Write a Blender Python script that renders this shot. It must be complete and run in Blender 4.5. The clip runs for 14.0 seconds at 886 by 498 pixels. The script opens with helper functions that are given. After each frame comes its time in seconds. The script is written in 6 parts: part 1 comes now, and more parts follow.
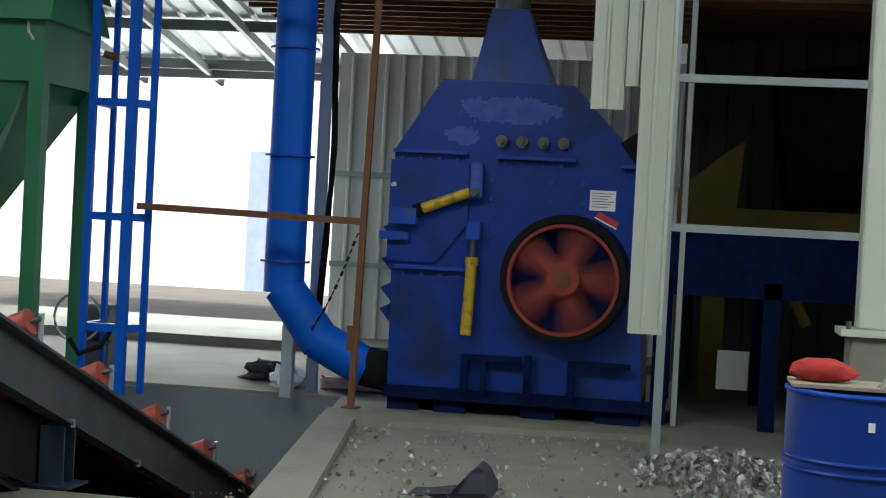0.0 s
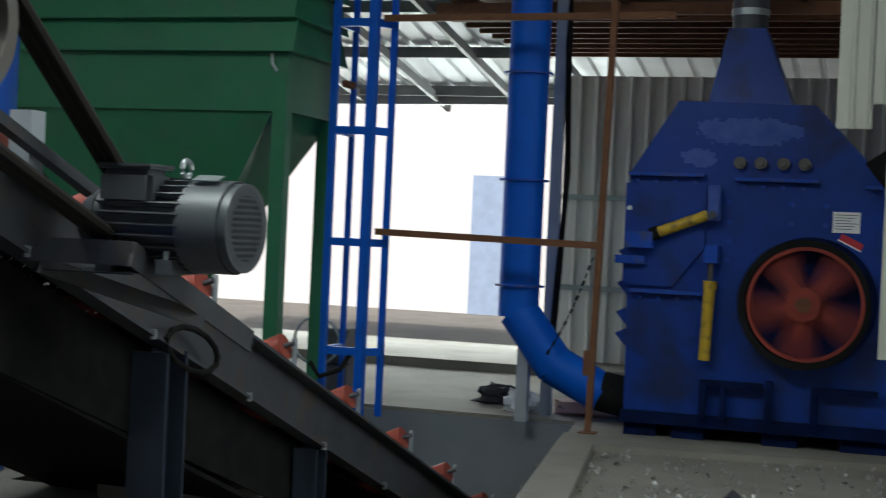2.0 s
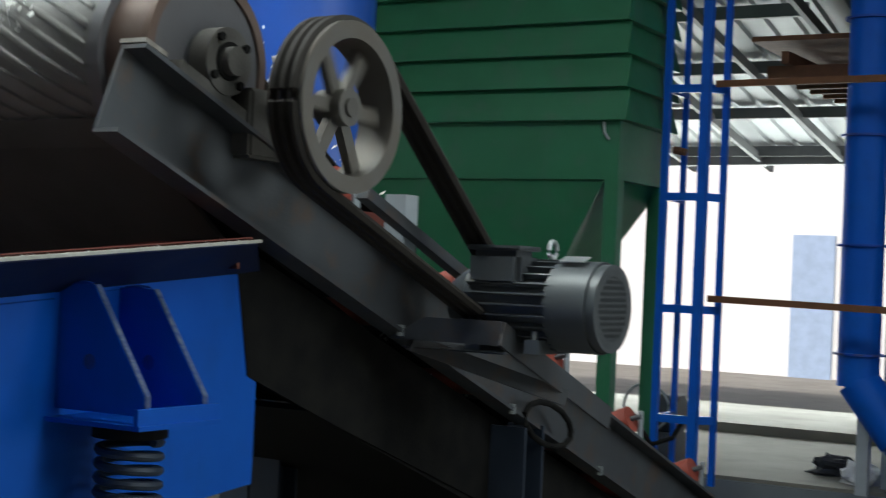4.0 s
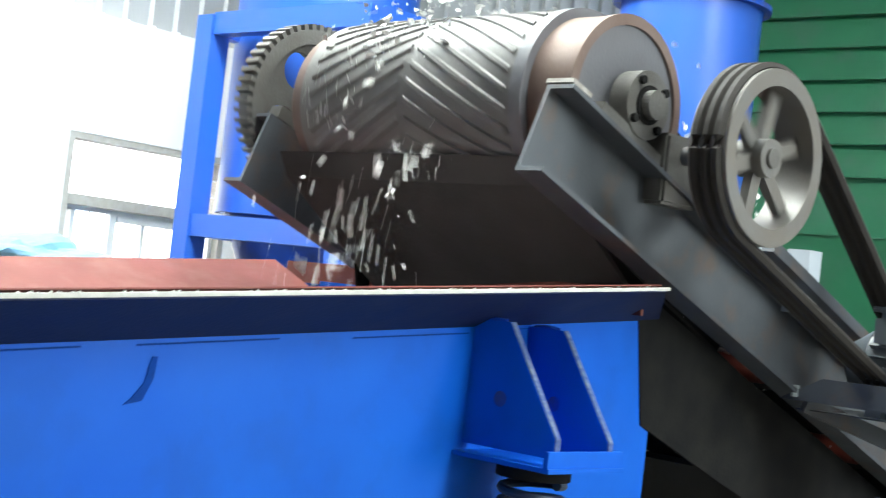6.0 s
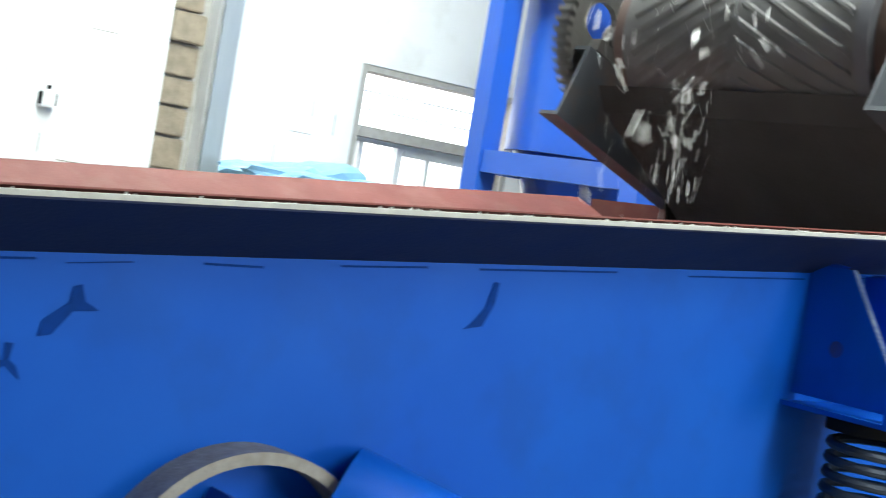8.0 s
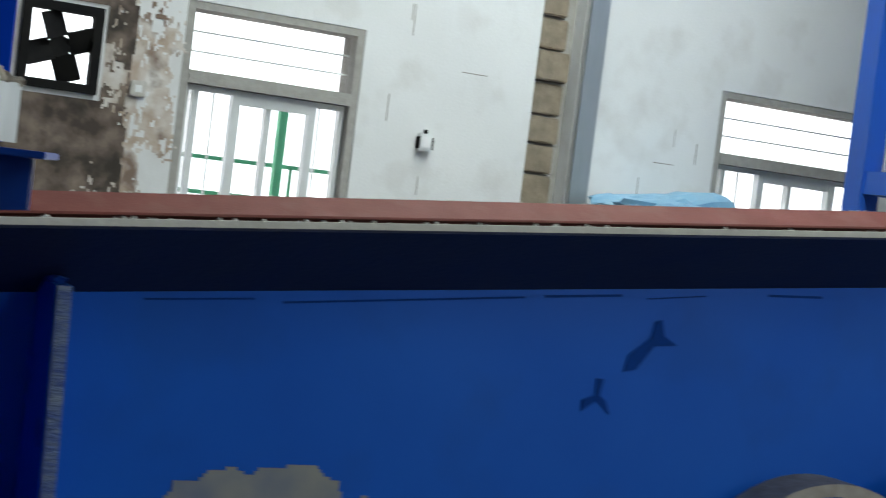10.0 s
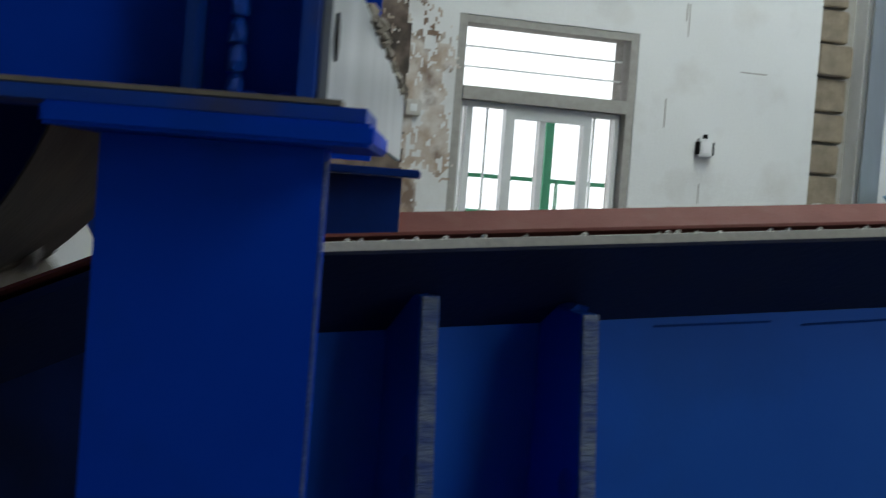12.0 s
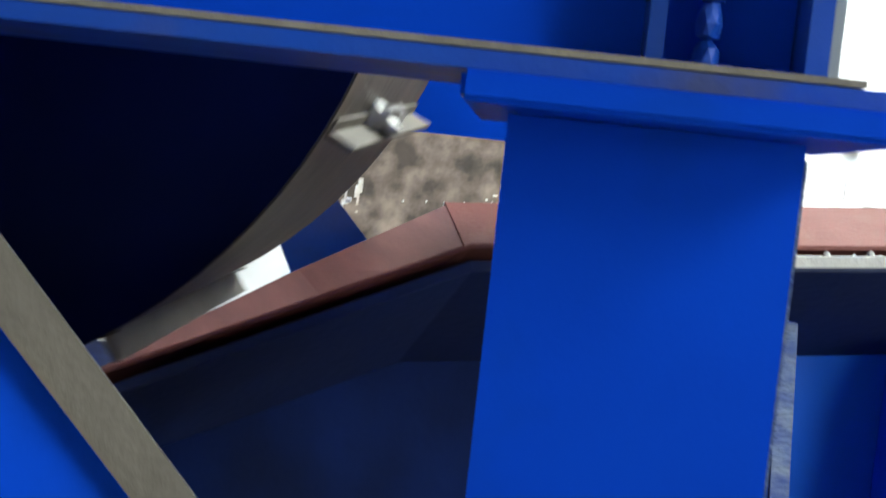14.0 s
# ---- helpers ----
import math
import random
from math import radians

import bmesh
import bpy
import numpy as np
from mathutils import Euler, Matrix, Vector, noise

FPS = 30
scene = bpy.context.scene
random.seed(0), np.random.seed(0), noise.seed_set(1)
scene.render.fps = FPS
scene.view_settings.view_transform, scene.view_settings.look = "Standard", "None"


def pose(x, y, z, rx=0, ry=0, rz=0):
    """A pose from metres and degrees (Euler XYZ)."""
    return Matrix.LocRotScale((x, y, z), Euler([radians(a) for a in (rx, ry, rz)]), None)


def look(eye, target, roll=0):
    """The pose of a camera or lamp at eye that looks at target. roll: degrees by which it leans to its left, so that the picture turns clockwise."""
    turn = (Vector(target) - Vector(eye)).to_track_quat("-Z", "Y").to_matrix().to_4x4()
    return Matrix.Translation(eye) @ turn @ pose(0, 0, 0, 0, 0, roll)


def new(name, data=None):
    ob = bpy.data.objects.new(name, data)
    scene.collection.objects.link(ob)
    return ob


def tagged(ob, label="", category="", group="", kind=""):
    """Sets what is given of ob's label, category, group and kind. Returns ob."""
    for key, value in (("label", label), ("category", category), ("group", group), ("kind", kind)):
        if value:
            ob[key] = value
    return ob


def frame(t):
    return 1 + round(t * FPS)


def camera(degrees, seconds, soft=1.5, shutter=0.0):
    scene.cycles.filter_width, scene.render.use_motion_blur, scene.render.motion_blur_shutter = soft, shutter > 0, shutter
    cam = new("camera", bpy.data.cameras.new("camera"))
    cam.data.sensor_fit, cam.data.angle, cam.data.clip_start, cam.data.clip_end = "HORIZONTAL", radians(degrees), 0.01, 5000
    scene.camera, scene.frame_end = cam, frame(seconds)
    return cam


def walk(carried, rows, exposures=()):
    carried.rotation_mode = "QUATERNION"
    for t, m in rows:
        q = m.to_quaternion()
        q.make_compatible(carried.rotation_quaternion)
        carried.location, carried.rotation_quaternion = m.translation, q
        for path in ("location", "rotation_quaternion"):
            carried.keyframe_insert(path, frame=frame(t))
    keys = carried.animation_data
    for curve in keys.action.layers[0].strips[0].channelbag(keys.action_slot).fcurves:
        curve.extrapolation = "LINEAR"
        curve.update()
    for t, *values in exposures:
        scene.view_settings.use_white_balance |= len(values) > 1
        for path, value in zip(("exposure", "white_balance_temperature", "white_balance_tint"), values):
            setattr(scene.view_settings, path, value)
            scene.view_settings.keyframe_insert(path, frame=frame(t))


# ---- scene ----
cam = camera(33.8, 14.0, 1.0, 0.5)
PATH = [
    (0, (-0.832, 0.222, 1.663), (-1.164, 2.194, 1.627), 3.0),
    (0.5, (-0.862, 0.205, 1.681), (-1.235, 2.169, 1.634), 3.2),
    (0.8, (-0.852, 0.163, 1.697), (-1.289, 2.114, 1.651), 2.8),
    (1, (-0.886, 0.204, 1.689), (-1.351, 2.149, 1.657), 2.7),
    (1.5, (-0.944, 0.198, 1.661), (-1.47, 2.127, 1.641), 2.8),
    (2, (-0.998, 0.197, 1.671), (-1.614, 2.1, 1.651), 2.6),
    (2.2, (-1.024, 0.171, 1.675), (-1.677, 2.061, 1.662), 2.5),
    (4.3, (-1.229, 0.052, 1.76), (-2.279, 1.754, 1.812), 2.9),
    (4.5, (-1.262, 0.035, 1.765), (-2.347, 1.714, 1.829), 3.2),
    (5, (-1.329, 0.007, 1.762), (-2.511, 1.619, 1.833), 3.7),
    (5.5, (-1.395, -0.008, 1.744), (-2.671, 1.529, 1.833), 4.6),
    (6, (-1.46, -0.029, 1.733), (-2.806, 1.449, 1.797), 6.6),
    (6.5, (-1.512, -0.038, 1.706), (-2.905, 1.397, 1.738), 8.2),
    (7, (-1.574, -0.04, 1.694), (-3.021, 1.341, 1.687), 8.9),
    (7.5, (-1.622, -0.06, 1.675), (-3.124, 1.26, 1.646), 9.3),
    (8, (-1.67, -0.111, 1.666), (-3.241, 1.125, 1.611), 9.5),
    (8.2, (-1.668, -0.142, 1.637), (-3.271, 1.052, 1.579), 9.6),
    (8.5, (-1.748, -0.183, 1.64), (-3.401, 0.94, 1.559), 9.6),
    (9, (-1.791, -0.289, 1.622), (-3.495, 0.755, 1.541), 10.0),
    (9.2, (-1.793, -0.351, 1.617), (-3.512, 0.669, 1.539), 9.5),
    (11.3, (-2.267, -0.763, 1.566), (-4.133, -0.046, 1.517), 5.0),
    (11.5, (-2.299, -0.787, 1.564), (-4.172, -0.087, 1.516), 5.0),
    (12, (-2.38, -0.836, 1.541), (-4.273, -0.196, 1.465), 4.4),
    (12.5, (-2.476, -0.889, 1.531), (-4.395, -0.337, 1.42), 6.3),
    (13, (-2.598, -0.893, 1.534), (-4.54, -0.423, 1.432), 7.8),
    (13.5, (-2.655, -0.938, 1.505), (-4.593, -0.469, 1.352), 7.4),
    (14, (-2.734, -0.997, 1.532), (-4.659, -0.466, 1.421), 6.3),
]
EXPOSURES = [(0, 0.3), (1, 0.25), (1.5, 0.1), (2.2, -0.25), (4.3, -0.1), (5, 0.45), (5.5, 1.15), (6.2, 1.8), (6.6, 1.85), (7.3, 1.55), (8, 1.2), (8.5, 1.2), (9.2, 0.7), (11.3, -0.6), (12, -0.55), (12.5, -0.3), (13, 0.3), (13.5, 0.6), (14, 1.6)]
walk(cam, [(t, look(eye, target, roll)) for t, eye, target, roll in PATH], EXPOSURES)

# ---- world and light ----
world = bpy.data.worlds.new("world")
scene.world = world
world.use_nodes = True
wn = world.node_tree
sky = wn.nodes.new("ShaderNodeTexSky")
sky.sky_type = "NISHITA"
sky.sun_disc = False
sky.sun_elevation, sky.sun_rotation = radians(50), radians(186)
sky.dust_density = 4.0
wn.links.new(sky.outputs["Color"], wn.nodes["Background"].inputs["Color"])
wn.nodes["Background"].inputs["Strength"].default_value = 0.15

sun = new("sun", bpy.data.lights.new("sun", "SUN"))
sun.data.energy, sun.data.angle, sun.data.color = 3.5, radians(6), (1, 0.97, 0.92)
sun.matrix_world = look((0, 0, 20), (0.6, 6.0, 12.8))


def daylight(name, eye, target, w, h, power, color=(0.91, 1.0, 0.96)):
    """An area lamp that stands in for sky light."""
    lamp = new(name, bpy.data.lights.new(name, "AREA"))
    lamp.data.shape, lamp.data.size, lamp.data.size_y = "RECTANGLE", w, h
    lamp.data.energy, lamp.data.color = power, color
    lamp.matrix_world = look(eye, target)
    return lamp


daylight("daylight_gate", (5.85, 7.6, 2.6), (-4, 2.4, 1.4), 3.0, 2.6, 170)
daylight("daylight_yard", (-6.8, 17.6, 1.9), (-6.8, 5, 1.5), 4.5, 3.0, 300)
# The ceiling is closed; this lamp replaces an unseen skylight.
daylight("daylight_roof", (0.9, 3.7, 6.4), (-2.4, 3.4, 0), 1.8, 8.0, 400)
# Extra lamp with no known source, added to brighten the west wall.
daylight("fill_west_wall", (-8.2, 3.4, 6.4), (-8.8, 3.4, 0), 1.8, 11.0, 800)

# ---- materials ----


def mat(name, base, rough=0.6, metal=0.0, second=None, scale=6.0, amount=0.5, fine=60.0, bump=0.15, stain=None, stain_amount=0.0, stain_scale=2.0, stretch=(1, 1, 1), spec=0.5):
    m = bpy.data.materials.new(name)
    m.use_nodes = True
    nt = m.node_tree
    n, l = nt.nodes, nt.links
    b = n["Principled BSDF"]
    b.inputs["Roughness"].default_value, b.inputs["Metallic"].default_value = rough, metal
    b.inputs["Specular IOR Level"].default_value = spec
    co = n.new("ShaderNodeTexCoord")
    mp = n.new("ShaderNodeMapping")
    mp.inputs["Scale"].default_value = stretch
    l.new(co.outputs["Object"], mp.inputs["Vector"])

    def noise_node(s, detail=6):
        t = n.new("ShaderNodeTexNoise")
        t.inputs["Scale"].default_value, t.inputs["Detail"].default_value = s, detail
        l.new(mp.outputs["Vector"], t.inputs["Vector"])
        return t

    def ramp(src, lo, hi):
        r = n.new("ShaderNodeMapRange")
        r.inputs["From Min"].default_value, r.inputs["From Max"].default_value = lo, hi
        l.new(src, r.inputs["Value"])
        return r.outputs["Result"]

    def mix(fac, a, c):
        x = n.new("ShaderNodeMix")
        x.data_type = "RGBA"
        if isinstance(a, tuple):
            x.inputs["A"].default_value = (*a, 1)
        else:
            l.new(a, x.inputs["A"])
        x.inputs["B"].default_value = (*c, 1)
        l.new(fac, x.inputs["Factor"])
        return x.outputs["Result"]

    second = second or tuple(c * 0.72 for c in base)
    big = noise_node(scale)
    mul = n.new("ShaderNodeMath")
    mul.operation = "MULTIPLY"
    mul.inputs[1].default_value = amount
    l.new(ramp(big.outputs["Fac"], 0.35, 0.7), mul.inputs[0])
    col = mix(mul.outputs[0], base, second)
    if stain:
        st = noise_node(stain_scale, 9)
        m2 = n.new("ShaderNodeMath")
        m2.operation = "MULTIPLY"
        m2.inputs[1].default_value = stain_amount
        l.new(ramp(st.outputs["Fac"], 0.52, 0.68), m2.inputs[0])
        col = mix(m2.outputs[0], col, stain)
    l.new(col, b.inputs["Base Color"])
    fn = noise_node(fine, 4)
    rr = n.new("ShaderNodeMapRange")
    rr.inputs["To Min"].default_value, rr.inputs["To Max"].default_value = max(0.05, rough - 0.12), min(1, rough + 0.15)
    l.new(big.outputs["Fac"], rr.inputs["Value"])
    l.new(rr.outputs["Result"], b.inputs["Roughness"])
    bp = n.new("ShaderNodeBump")
    bp.inputs["Strength"].default_value, bp.inputs["Distance"].default_value = bump, 0.004
    l.new(fn.outputs["Fac"], bp.inputs["Height"])
    l.new(bp.outputs["Normal"], b.inputs["Normal"])
    return m


BLUE = mat("blue_paint", (0.003, 0.100, 0.54), 0.45, spec=0.15, second=(0.002, 0.076, 0.46), scale=3, amount=0.6, fine=140, bump=0.05, stain=(0.006, 0.07, 0.34), stain_amount=0.35, stain_scale=5)
BLUE_DEEP = mat("deep_blue_paint", (0.001, 0.062, 0.60), 0.5, spec=0.05, second=(0.001, 0.04, 0.46), scale=3, amount=0.6, fine=140, bump=0.06, stain=(0.004, 0.045, 0.3), stain_amount=0.4, stain_scale=5)
# Paler than BLUE: the dust haze in front is mixed into the colour.
BLUE_SILO = mat("hazed_silo_blue", (0.012, 0.085, 0.44), 0.35, spec=0.5, second=(0.02, 0.08, 0.36), scale=2, amount=0.6, fine=120, bump=0.05, stain=(0.05, 0.09, 0.30), stain_amount=0.4, stain_scale=3)
BLUE_WORN = mat("blue_paint_worn", (0.003, 0.06, 0.42), 0.5, spec=0.3, second=(0.02, 0.06, 0.3), scale=8, fine=90, bump=0.2, stain=(0.07, 0.07, 0.09), stain_amount=0.7, stain_scale=9)
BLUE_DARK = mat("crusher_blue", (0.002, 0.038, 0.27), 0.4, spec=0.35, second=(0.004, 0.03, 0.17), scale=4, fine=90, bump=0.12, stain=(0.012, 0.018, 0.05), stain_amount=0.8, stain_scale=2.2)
BLUE_PALE = mat("pale_crusher_blue", (0.04, 0.09, 0.37), 0.5, second=(0.006, 0.05, 0.30), scale=9, amount=0.9)
EDGE = mat("bare_edge", (0.33, 0.31, 0.29), 0.6, 0.2, second=(0.16, 0.13, 0.11), scale=30, fine=120, bump=0.4)
SAWN = mat("flame_cut_edge", (0.10, 0.14, 0.25), 0.5, 0.3, second=(0.02, 0.05, 0.22), scale=26, amount=0.9, fine=60, bump=0.9, stretch=(1, 1, 4), stain=(0.17, 0.20, 0.26), stain_amount=0.6, stain_scale=14)
GREEN = mat("green_paint", (0.012, 0.145, 0.065), 0.5, second=(0.010, 0.11, 0.05), scale=2.5, fine=120, bump=0.06, stain=(0.05, 0.12, 0.08), stain_amount=0.4, stain_scale=4)
GREYP = mat("grey_machine_paint", (0.085, 0.097, 0.108), 0.38, 0.1, second=(0.075, 0.08, 0.09), scale=9, fine=120, bump=0.1)
STEEL = mat("dark_channel_steel", (0.075, 0.083, 0.097), 0.5, 0.3, second=(0.05, 0.052, 0.06), scale=5, fine=90, bump=0.2, stain=(0.13, 0.075, 0.045), stain_amount=0.5, stain_scale=7)
LEGSTEEL = mat("leg_steel", (0.035, 0.05, 0.08), 0.5, 0.3, scale=5, fine=90, bump=0.2)
BLACK = mat("black_rubber", (0.010, 0.010, 0.011), 0.85, spec=0.06, second=(0.025, 0.024, 0.022), scale=8, fine=70, bump=0.3)
BELT = mat("dusty_belt", (0.10, 0.096, 0.094), 0.5, second=(0.16, 0.155, 0.15), scale=5, fine=80, bump=0.4, spec=0.6)
RUST = mat("rusty_steel", (0.16, 0.065, 0.03), 0.8, 0.1, second=(0.08, 0.04, 0.025), scale=12, fine=90, bump=0.4)
DRUMRUST = mat("drum_end_rust", (0.15, 0.105, 0.09), 0.55, 0.4, second=(0.10, 0.055, 0.04), scale=7, fine=60, bump=0.2)
DISC = mat("drum_disc", (0.125, 0.125, 0.14), 0.5, 0.3, second=(0.11, 0.10, 0.105), scale=4, fine=80, bump=0.2)
CAST = mat("cast_iron", (0.13, 0.125, 0.12), 0.5, 0.5, second=(0.08, 0.07, 0.06), scale=10, fine=90, bump=0.4)
PULLEY = mat("pulley_iron", (0.145, 0.14, 0.135), 0.5, 0.4, second=(0.14, 0.11, 0.08), scale=8, fine=100, bump=0.35)
GALV = mat("galvanised_steel", (0.42, 0.46, 0.48), 0.35, 0.6, second=(0.25, 0.29, 0.30), scale=5, fine=60, bump=0.15, stretch=(1, 1, 0.3))
POSTSTEEL = mat("grey_post_paint", (0.38, 0.42, 0.47), 0.5, 0.2, scale=5, fine=80, bump=0.1)
OXIDE = mat("red_oxide_primer", (0.14, 0.034, 0.027), 0.65, spec=0.25, second=(0.10, 0.03, 0.025), scale=6, fine=90, bump=0.2, stain=(0.17, 0.09, 0.07), stain_amount=0.3, stain_scale=8)
ROLLER = mat("red_roller", (0.30, 0.055, 0.035), 0.55, second=(0.18, 0.05, 0.04), scale=9, fine=80, bump=0.2)
ORANGE = mat("orange_wheel", (0.26, 0.028, 0.015), 0.6, second=(0.13, 0.02, 0.018), scale=7, fine=80, bump=0.15)
YELLOW = mat("yellow_paint", (0.55, 0.36, 0.02), 0.45, second=(0.35, 0.22, 0.03), scale=14, fine=80, bump=0.2, stain=(0.06, 0.05, 0.03), stain_amount=0.7, stain_scale=16)
PLASTER = mat("white_plaster", (0.72, 0.73, 0.74), 0.85, second=(0.62, 0.63, 0.64), scale=1.6, fine=60, bump=0.35, stain=(0.5, 0.48, 0.46), stain_amount=0.4, stain_scale=3)
SOOT = mat("oily_soot_stain", (0.055, 0.04, 0.033), 0.9, second=(0.26, 0.20, 0.165), scale=7, amount=1.0, fine=40, bump=0.5, stain=(0.03, 0.025, 0.02), stain_amount=0.9, stain_scale=5)
SOOT_EDGE = mat("brown_wall_stain", (0.42, 0.33, 0.26), 0.9, second=(0.68, 0.66, 0.64), scale=9, amount=1.0, fine=40, bump=0.5, stain=(0.16, 0.10, 0.07), stain_amount=0.9, stain_scale=6)
MORTAR = mat("grey_mortar", (0.36, 0.35, 0.33), 0.9, second=(0.25, 0.24, 0.22), scale=20, fine=60, bump=0.8)
BLOCKM = mat("rough_block", (0.28, 0.23, 0.17), 0.95, second=(0.12, 0.10, 0.075), scale=12, fine=40, bump=0.9)
CONCRETE = mat("concrete", (0.215, 0.203, 0.178), 0.85, second=(0.135, 0.125, 0.108), scale=1.2, fine=35, bump=0.5, stain=(0.15, 0.135, 0.12), stain_amount=0.6, stain_scale=2.5)
PITWALL = mat("pit_wall", (0.20, 0.22, 0.25), 0.8, second=(0.14, 0.155, 0.18), scale=2, fine=40, bump=0.3)
SHEET = mat("cream_sheet", (0.52, 0.54, 0.48), 0.45, 0.1, second=(0.42, 0.43, 0.37), scale=3, fine=80, bump=0.06, stretch=(1, 1, 0.2))
GREYSHEET = mat("grey_sheet", (0.42, 0.43, 0.44), 0.5, 0.2, second=(0.34, 0.35, 0.36), scale=2, fine=80, bump=0.06, stretch=(1, 1, 0.2))
PALESHEET = mat("pale_sheet", (0.66, 0.67, 0.66), 0.5, 0.1, second=(0.56, 0.57, 0.56), scale=2, fine=80, bump=0.06, stretch=(1, 1, 0.2))
ROOFSHEET = mat("roof_sheet", (0.40, 0.42, 0.43), 0.5, 0.2, second=(0.30, 0.31, 0.32), scale=2, fine=80, bump=0.06)
ALU = mat("window_aluminium", (0.74, 0.76, 0.77), 0.4, 0.2, scale=6, fine=100, bump=0.05)
PAPER = mat("white_paper", (0.8, 0.8, 0.82), 0.8, scale=20, amount=0.1)
INK = mat("grey_print", (0.25, 0.25, 0.28), 0.8)
REDTAPE = mat("red_sticker", (0.6, 0.03, 0.05), 0.5)
REDCLOTH = mat("red_cloth", (0.42, 0.03, 0.025), 0.9, second=(0.25, 0.02, 0.02), scale=14, bump=0.6)
PINK = mat("pink_sack", (0.55, 0.36, 0.33), 0.85, scale=10, bump=0.6)
WHITEBAG = mat("white_sack", (0.65, 0.66, 0.68), 0.7, scale=10, bump=0.6)
DARKCLOTH = mat("dark_cloth", (0.02, 0.022, 0.03), 0.9, second=(0.04, 0.045, 0.06), scale=14, bump=0.7)
SCRAP = mat("shredded_aluminium", (0.42, 0.42, 0.41), 0.45, 0.6, second=(0.16, 0.15, 0.14), scale=20, amount=0.9, fine=60, bump=0.5)
SCRAPLIGHT = mat("pale_scrap", (0.78, 0.78, 0.76), 0.5, 0.1, second=(0.4, 0.39, 0.37), scale=25, fine=60, bump=0.5)
DUST = mat("grey_dust", (0.24, 0.215, 0.18), 0.95, second=(0.13, 0.115, 0.10), scale=30, fine=60, bump=0.8)
TARP = mat("blue_tarpaulin", (0.16, 0.34, 0.50), 0.5, second=(0.28, 0.42, 0.52), scale=7, bump=0.5)
OUTWALL = mat("yard_wall", (0.78, 0.78, 0.78), 0.9, second=(0.7, 0.7, 0.7), scale=1, fine=30, bump=0.2)
OUTBLUE = mat("yard_blue_door", (0.35, 0.45, 0.62), 0.6)
SACK = mat("woven_sack", (0.33, 0.27, 0.21), 0.9, second=(0.22, 0.17, 0.13), scale=8, fine=120, bump=0.6)
# Blue dimmed in colour for parts that stand in shade.
BLUE_DIMMED = mat("dimmed_blue_paint", (0.003, 0.012, 0.07), 0.7, spec=0.08, second=(0.003, 0.005, 0.014), scale=7, amount=0.8)
CARD = mat("dull_board", (0.34, 0.33, 0.28), 0.9, second=(0.22, 0.21, 0.18), scale=14)
SHEETRUB = mat("dusty_rubber_sheet", (0.032, 0.028, 0.026), 0.7, second=(0.02, 0.018, 0.017), scale=4, fine=60, bump=0.3, spec=0.2)
DUSTRUB = mat("dust_coated_rubber", (0.066, 0.062, 0.06), 0.7, second=(0.04, 0.037, 0.036), scale=4, fine=60, bump=0.3, spec=0.2)
LINER = mat("dark_red_oxide", (0.085, 0.022, 0.02), 0.75, second=(0.04, 0.014, 0.013), scale=8, spec=0.2)
# Yellow lowered to put the side room's dimness into the paint.
DULLYEL = mat("dimmed_yellow_paint", (0.20, 0.15, 0.02), 0.6, second=(0.13, 0.10, 0.02), scale=3, fine=60, bump=0.2)
# Disc blue taken almost to black: the shadow on it is in the colour.
BLUE_DISC = mat("shaded_blue_disc", (0.001, 0.005, 0.04), 0.7, spec=0.04, second=(0.001, 0.003, 0.015), scale=3, amount=0.8, fine=90, bump=0.1)
FLIGHT = mat("dusty_lifting_bar", (0.11, 0.095, 0.075), 0.7, 0.2, second=(0.06, 0.05, 0.04), scale=9, fine=60, bump=0.4)
CHUTE = mat("chute_steel", (0.05, 0.045, 0.038), 0.5, 0.3, second=(0.022, 0.019, 0.015), scale=5, fine=60, bump=0.3, stain=(0.11, 0.09, 0.065), stain_amount=0.6, stain_scale=6)
BROWNB = mat("grey_brown_edge", (0.15, 0.13, 0.11), 0.7, 0.2, second=(0.09, 0.08, 0.07), scale=9, fine=60, bump=0.4)
FILLW = mat("white_filler", (0.55, 0.53, 0.5), 0.9, scale=30, bump=0.7)
LIPD = mat("dark_navy_lip", (0.010, 0.015, 0.045), 0.6, second=(0.006, 0.02, 0.09), scale=5, spec=0.2, fine=80, bump=0.2)
SCRAPBED = mat("scrap_bed", (0.10, 0.098, 0.094), 0.7, 0.2, second=(0.05, 0.048, 0.045), scale=18, fine=50, bump=1.0)
SCUFF = mat("dark_scuff", (0.003, 0.035, 0.20), 0.7, spec=0.08, second=(0.003, 0.045, 0.28), scale=30, amount=0.8)
GLASS = bpy.data.materials.new("window_glass")
GLASS.use_nodes = True
GLASS.node_tree.nodes["Principled BSDF"].inputs["Transmission Weight"].default_value = 1.0
GLASS.node_tree.nodes["Principled BSDF"].inputs["Roughness"].default_value = 0.02
GLASS.node_tree.nodes["Principled BSDF"].inputs["IOR"].default_value = 1.01
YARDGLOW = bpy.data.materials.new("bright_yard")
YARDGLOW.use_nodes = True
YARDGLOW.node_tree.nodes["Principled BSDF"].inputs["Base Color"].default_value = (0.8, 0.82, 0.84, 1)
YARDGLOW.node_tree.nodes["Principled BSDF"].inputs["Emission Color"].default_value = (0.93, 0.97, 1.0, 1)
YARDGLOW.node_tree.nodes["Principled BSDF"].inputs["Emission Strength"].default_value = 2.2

# ---- builders ----


def thing(name, x, y, z, label, category, group="", rz=0):
    e = new(name)
    e.empty_display_size = 0.1
    e.matrix_basis = pose(x, y, z, 0, 0, rz)
    return tagged(e, label, category, group)


